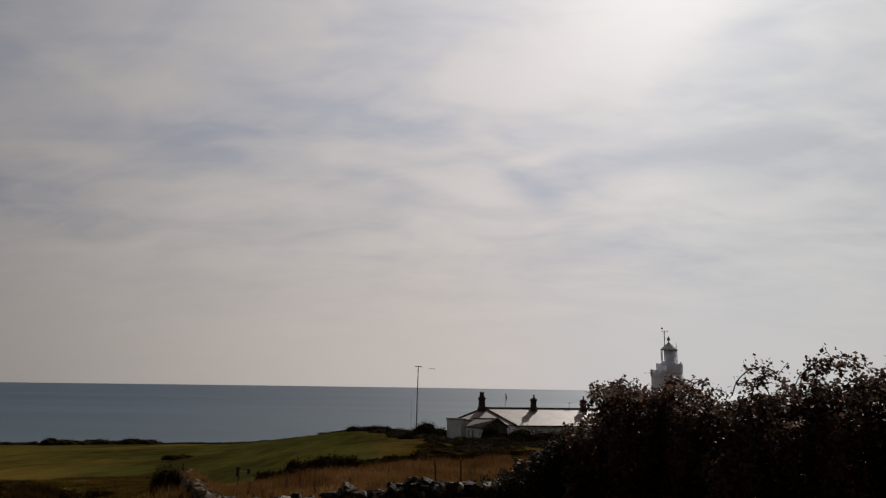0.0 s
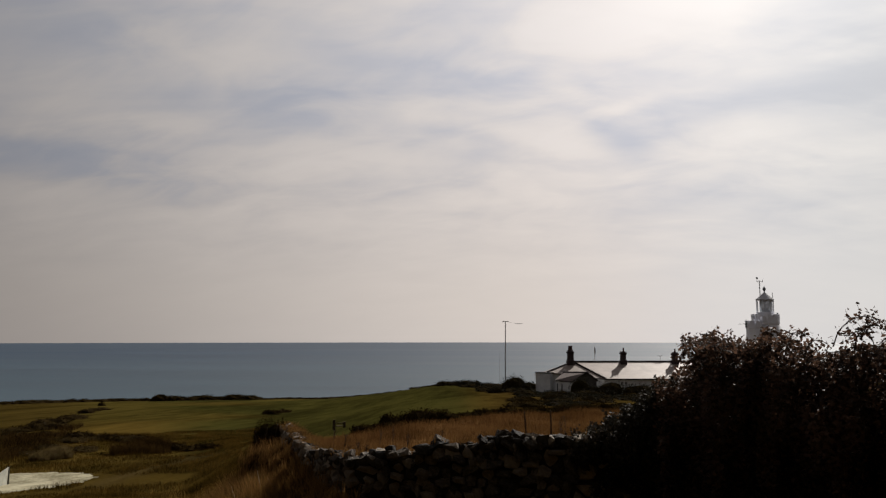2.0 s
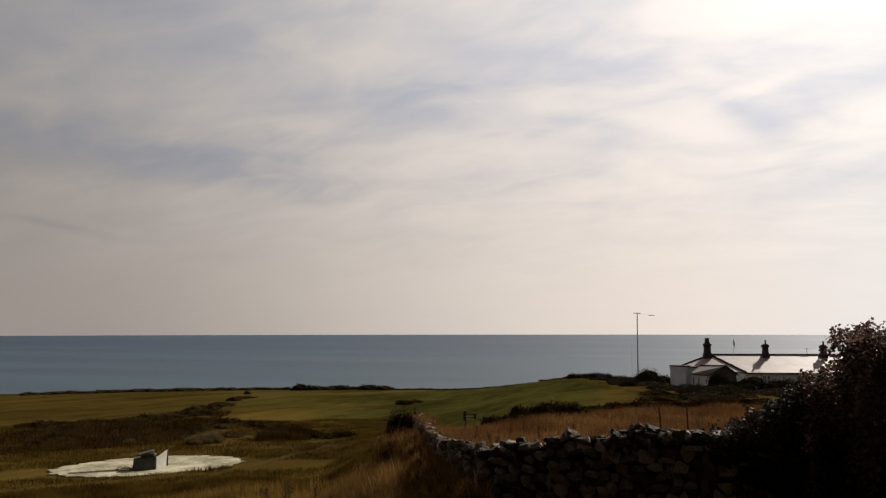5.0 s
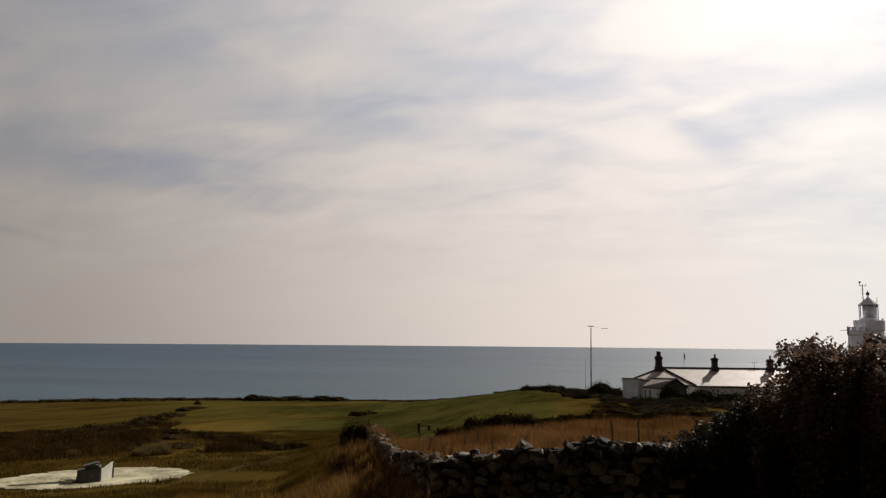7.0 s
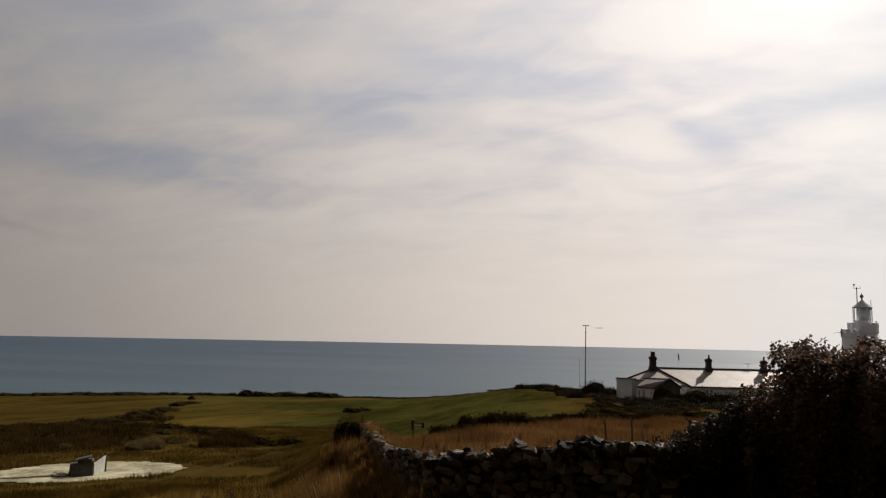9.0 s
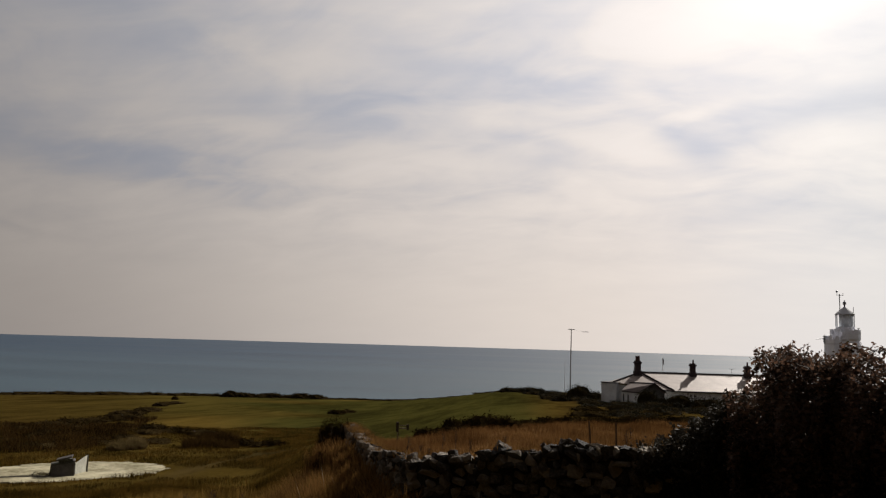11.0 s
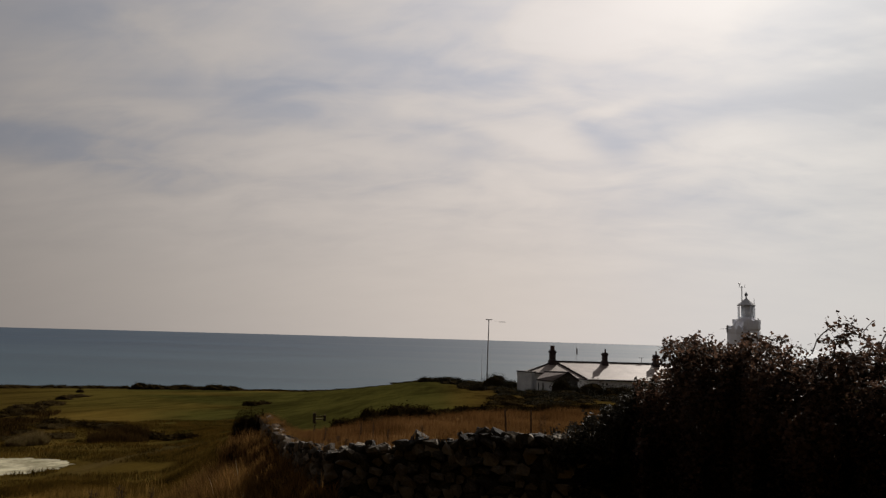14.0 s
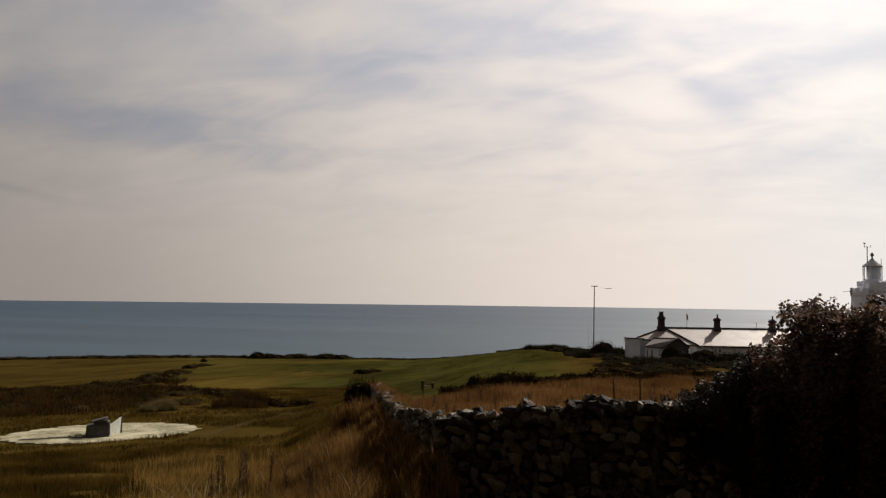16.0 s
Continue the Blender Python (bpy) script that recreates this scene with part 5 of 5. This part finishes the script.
def make_brambles():
    edges = (-3.4, -9.6, -12.6, -16.0, -20.5, -25.5, -31.5, -40.0)
    for k in range(len(edges) - 1):
        a0, a1 = edges[k], edges[k + 1]
        rng = np.random.default_rng(100 + k)
        mid = (a0 + a1) / 2
        base = spot(mid, float(hedge_front(mid)) + 1.0)
        B = thing("bramble_bush", base, "dark ivy and bramble growing down over the stone wall" if mid > -9.0 else "dense dark bramble bush with arching shoots over the stone wall", "bramble", "bramble hedge")
        n = int(5000 * abs(a1 - a0))
        az = rng.uniform(min(a0, a1) - 0.5, max(a0, a1) + 0.5, n)
        f = hedge_front(az)
        deep = rng.uniform(0, 1, n) ** 1.8 * 2.4
        hump = rng.uniform(0, 1, n)
        dd = f + deep + 0.3 * ripple(az * 2.0, hump * 9.0, 0.9, 1.0 + k)
        x, y = -np.sin(np.radians(az)) * dd, np.cos(np.radians(az)) * dd
        # the crown overhangs, the foot lies back in its shade
        u = hump ** 0.55
        back = np.where(u < 0.74, 1.1 * (1 - u / 0.74) ** 1.3, ((u - 0.74) / 0.26) ** 2 * 0.7)
        x, y = x - np.sin(np.radians(az)) * back, y + np.cos(np.radians(az)) * back
        gz = ground_z(x, y)
        tz = EYE + (dd + back) * np.tan(np.radians(hedge_top(az))) + 0.08 * np.sin(az * 5.3) + 0.06 * np.sin(az * 13.0 + 1) + 0.04 * np.sin(az * 31)
        z = gz + (tz - gz) * u
        pts = np.stack([x, y, z], 1) + rng.normal(0, 0.04, (n, 3))
        # the crown is loose: leaves stand in sprays with gaps between
        loose = smoothstep(0.42, 0.10, tz - z)
        spray = ripple(pts[:, 0] + pts[:, 1] * 0.3, pts[:, 2] + pts[:, 1] * 0.4, 11.0, 0.4 + k)
        pts = pts[spray > loose * np.where(az > -10.5, 0.5, 0.8) - 0.85]
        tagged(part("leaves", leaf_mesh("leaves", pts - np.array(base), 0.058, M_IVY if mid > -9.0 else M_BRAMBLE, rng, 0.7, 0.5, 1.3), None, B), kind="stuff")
        # dark sheet inside, its colour standing in for the shaded depth
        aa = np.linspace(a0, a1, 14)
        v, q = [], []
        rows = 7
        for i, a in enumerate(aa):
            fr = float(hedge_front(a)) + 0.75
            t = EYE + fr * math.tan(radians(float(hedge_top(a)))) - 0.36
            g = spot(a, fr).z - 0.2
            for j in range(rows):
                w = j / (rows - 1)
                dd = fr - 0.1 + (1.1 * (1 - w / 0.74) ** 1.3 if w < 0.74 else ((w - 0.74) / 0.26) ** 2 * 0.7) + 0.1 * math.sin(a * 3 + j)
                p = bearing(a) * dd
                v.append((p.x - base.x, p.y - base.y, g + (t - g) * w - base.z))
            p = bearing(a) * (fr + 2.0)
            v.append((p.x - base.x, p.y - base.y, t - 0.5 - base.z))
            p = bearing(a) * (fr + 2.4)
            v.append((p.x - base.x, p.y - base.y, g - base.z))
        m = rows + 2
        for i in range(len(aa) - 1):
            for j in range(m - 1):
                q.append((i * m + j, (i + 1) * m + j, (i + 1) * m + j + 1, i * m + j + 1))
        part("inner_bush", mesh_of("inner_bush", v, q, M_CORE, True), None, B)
        # arching shoots
        bm = bmesh.new()
        lp = []
        for s in range(int((9 if a0 > -16 else 4) * abs(a1 - a0))):
            a = rng.uniform(a1, a0)
            if a > -11.0:
                continue
            fr = float(hedge_front(a)) + rng.uniform(0.2, 1.5)
            t = EYE + fr * math.tan(radians(float(hedge_top(a)))) - 0.15
            p0 = bearing(a) * fr
            p0.z = t
            L = rng.uniform(0.3, 0.8) * (0.9 if a < -18 else 0.65)
            dr = rng.choice([-1, 1]) * rng.uniform(0.3, 1.0)
            pts = []
            for i in range(7):
                w = i / 6
                pts.append(p0 + Vector((dr * L * w, 0.12 * math.sin(s + w * 3), L * (1.5 * w - 1.25 * w * w) * (1.0 if s % 3 else 0.6))) - base)
            tube(bm, pts, [0.010 - 0.0011 * i for i in range(7)], 4)
            for i in range(int(30 * L) + 8):
                w = rng.uniform(0.1, 1.0) * 6
                i0 = min(int(w), 5)
                p = pts[i0].lerp(pts[i0 + 1], w - i0)
                lp.append(np.array(p) + rng.normal(0, 0.035, 3))
        # long canes that arch over the crown
        for c0, c1, low_el, top_el in CANES:
            if not a1 <= (c0 + c1) / 2 < a0:
                continue
            fr = float(hedge_front((c0 + c1) / 2)) + 1.0
            pts = []
            for i in range(13):
                w = i / 12
                el = low_el + (top_el - low_el) * (1 - (2 * w - 0.95) ** 2) - (0.5 if i == 0 else 0.0)
                pts.append(high(c0 + (c1 - c0) * w, el, fr + 0.15 * math.sin(w * 5 + c0)) - base)
            cane = tube(bmesh.new(), pts, [0.009 - 0.0005 * i for i in range(13)], 4)
            for i in range(int(24 * abs(c1 - c0))):
                w = rng.uniform(0.02, 1.0) * 12
                i0 = min(int(w), 11)
                lp.append(np.array(pts[i0].lerp(pts[i0 + 1], w - i0)) + rng.normal(0, 0.045, 3) - np.array([0, 0, 0.02]))
            for i in range(1, 11, 2):
                d_ = Vector((rng.uniform(-0.16, 0.16), 0, rng.uniform(-0.05, 0.17)))
                tube(cane, [pts[i], pts[i] + d_ * 0.6, pts[i] + d_], [0.005, 0.004, 0.002], 4)
                for j in range(6):
                    lp.append(np.array(pts[i] + d_ * rng.uniform(0.3, 1.1)) + rng.normal(0, 0.025, 3))
            part("cane", cane, M_STEM, B, "long arching bramble cane")
        tagged(part("shoot_tangle", bm, M_STEM, B), kind="stuff")
        if lp:
            tagged(part("shoot_leaves", leaf_mesh("shoot_leaves", np.array(lp), 0.056, M_BRAMBLE, rng, 0.7, 0.5, 1.4), None, B), kind="stuff")


make_brambles()

# ---- dry-stone wall ----


def stone_meshes(count, seed, mat):
    rng = random.Random(seed)
    out = []
    for k in range(count):
        bm = bmesh.new()
        for _ in range(17):
            p = Vector((rng.gauss(0, 1), rng.gauss(0, 1), rng.gauss(0, 1))).normalized()
            p = p * (0.35 + 0.65 / max(abs(x) for x in p)) * rng.uniform(0.72, 1.05)
            bm.verts.new(p * 0.56)
        hull = bmesh.ops.convex_hull(bm, input=bm.verts)
        bmesh.ops.delete(bm, geom=[v for v in hull["geom_interior"] if isinstance(v, bmesh.types.BMVert)], context="VERTS")
        bmesh.ops.recalc_face_normals(bm, faces=bm.faces)
        me = bpy.data.meshes.new("stone")
        bm.to_mesh(me)
        bm.free()
        me.materials.append(mat)
        out.append(me)
    return out


# top line of the wall: bearing, distance, angle of height
WALL = ((-9.5, 13.4, -6.7), (-4.2, 13.5, -6.75), (0.0, 13.6, -7.0), (4.0, 13.8, -7.35), (8.5, 13.9, -7.85), (12.2, 14.1, -8.45),
        (13.9, 15.6, -8.35), (15.0, 17.5, -8.1), (16.0, 20.0, -7.65), (16.7, 23.0, -6.85), (17.7, 27.0, -6.25))

# where stones have slipped from the top or stand proud
DENT_AZ = (-3.5, -1.5, 0.6, 1.6, 2.6, 4.0, 5.5, 6.4, 7.0, 7.7, 8.4, 9.2, 10.4, 11.5, 12.7)
DENT_Z = (0.0, 0.02, 0.0, 0.09, 0.02, -0.04, 0.0, 0.07, 0.06, 0.0, -0.16, -0.04, 0.07, 0.03, 0.0)


def make_wall():
    base = spot(6, 13.9)
    Wl = thing("dry_stone_wall", base, "rough grey dry-stone field wall with an uneven top", "wall", kind="structure")
    pts = [high(a, e, d) for a, d, e in WALL]
    cum = [0.0]
    for i in range(len(pts) - 1):
        s = pts[i + 1] - pts[i]
        cum.append(cum[-1] + math.hypot(s.x, s.y))

    def along(s):
        s = min(max(s, 0), cum[-1] - 1e-3)
        i = max(k for k in range(len(cum) - 1) if cum[k] <= s)
        t = (s - cum[i]) / (cum[i + 1] - cum[i])
        dr = pts[i + 1] - pts[i]
        p = pts[i].lerp(pts[i + 1], t)
        p.z += float(np.interp(math.degrees(math.atan2(-p.x, p.y)), DENT_AZ, DENT_Z))
        return p, math.atan2(dr.y, dr.x)
    # near-black rubble core that closes the gaps between the stones
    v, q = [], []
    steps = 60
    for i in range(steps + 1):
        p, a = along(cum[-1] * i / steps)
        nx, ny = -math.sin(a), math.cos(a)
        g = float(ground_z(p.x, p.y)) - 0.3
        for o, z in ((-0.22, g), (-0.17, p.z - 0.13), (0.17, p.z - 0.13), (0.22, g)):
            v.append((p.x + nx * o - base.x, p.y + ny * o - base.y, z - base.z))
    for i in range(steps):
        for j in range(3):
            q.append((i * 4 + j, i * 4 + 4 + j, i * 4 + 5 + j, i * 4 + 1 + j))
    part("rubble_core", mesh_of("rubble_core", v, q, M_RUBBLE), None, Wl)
    rng = random.Random(5)
    meshes = stone_meshes(8, 3, M_STONE)
    caps = stone_meshes(8, 4, M_SUNTOP)
    spots = []
    for course in range(14):
        s = rng.uniform(0, 0.3)
        while s < cum[-1]:
            L = rng.uniform(0.13, 0.30) * (1.5 if rng.random() < 0.2 else 1.0)
            p, a = along(s + L / 2)
            nx, ny = math.sin(a), -math.cos(a)
            if nx * p.x + ny * p.y > 0:
                nx, ny = -nx, -ny
            g = float(ground_z(p.x, p.y)) - 0.1
            top = p.z - 0.08
            rise = (top - g) / max(6, round((top - g) / 0.15))
            z = g + rise * course + rng.uniform(-0.045, 0.045)
            if z < top:
                hh = rise * rng.uniform(0.95, 1.55)
                off = 0.16 + rng.uniform(-0.03, 0.05)
                spots.append((Vector((p.x + nx * off, p.y + ny * off, z + rise / 2)), a + rng.uniform(-0.15, 0.15), L * 1.06, rng.uniform(0.22, 0.32), hh, rng.uniform(-0.55, 0.55), 0))
            s += L
    s = 0.05
    while s < cum[-1]:
        # coping: larger stones, some on edge, some missing
        L = rng.uniform(0.07, 0.22)
        p, a = along(s + L / 2)
        nx, ny = math.sin(a), -math.cos(a)
        hh = rng.uniform(0.10, 0.26) * (1.3 if rng.random() < 0.15 else 1.0)
        if rng.random() < 0.88:
            spots.append((Vector((p.x, p.y, p.z - 0.09 + 0.05 * math.sin(s * 3.1) + rng.uniform(-0.05, 0.04))), a + rng.uniform(-0.4, 0.4), L * 1.7, rng.uniform(0.24, 0.38), hh, rng.uniform(-0.3, 0.3), 1))
        spots.append((Vector((p.x - nx * 0.1, p.y - ny * 0.1, p.z - 0.13)), a, L * 1.7, 0.34, 0.2, rng.uniform(-0.3, 0.3), 1))
        s += L * 0.98
    placed = []
    for c, a, w, d, h_, tilt, cap in spots:
        placed.append((Matrix.Translation(c - base) @ Euler((tilt * 0.6, tilt, a)).to_matrix().to_4x4() @ Matrix.Diagonal((w, d, h_, 1)), c, cap))
    # the stretch that stands nearest is made of single stones, the rest is joined
    placed.sort(key=lambda e: (not (-3.4 < e[1].x < 0.9 and e[1].y < 15.5), -e[1].z))
    for k, (m, c, cap) in enumerate(placed[:290]):
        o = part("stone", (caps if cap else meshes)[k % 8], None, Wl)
        o.matrix_basis = m
    for group, mat, flag in ((meshes, M_STONE, 0), (caps, M_SUNTOP, 1)):
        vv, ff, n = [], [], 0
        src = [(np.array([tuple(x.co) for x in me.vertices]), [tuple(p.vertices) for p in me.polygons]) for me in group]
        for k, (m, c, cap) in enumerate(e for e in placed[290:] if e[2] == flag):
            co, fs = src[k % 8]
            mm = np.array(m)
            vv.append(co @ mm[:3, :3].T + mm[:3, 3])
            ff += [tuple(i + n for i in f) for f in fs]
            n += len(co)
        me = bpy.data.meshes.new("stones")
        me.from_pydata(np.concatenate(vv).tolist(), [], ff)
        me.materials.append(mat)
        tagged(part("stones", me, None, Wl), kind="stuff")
    # withered grass rooted in the coping
    grng = np.random.default_rng(77)
    feet = []
    for k in range(5600):
        t = grng.uniform(0, 1) ** 0.45 * cum[-1]
        if math.sin(t * 2.3) + 0.6 * math.sin(t * 7.1) < 0.1 and t < cum[-1] * 0.6:
            continue
        p, a = along(t)
        o = grng.uniform(-0.2, 0.2)
        feet.append((p.x - math.sin(a) * o, p.y + math.cos(a) * o, p.z - 0.12))
    feet = np.array(feet)
    me = blade_mesh("wall_weed", feet, grng.uniform(0.10, 0.30, len(feet)), 0.014, M_RUSSET, grng, 1.1)
    tagged(new("wall_weed", me), "withered brown grass growing out of the wall top", "grass", kind="stuff")


make_wall()
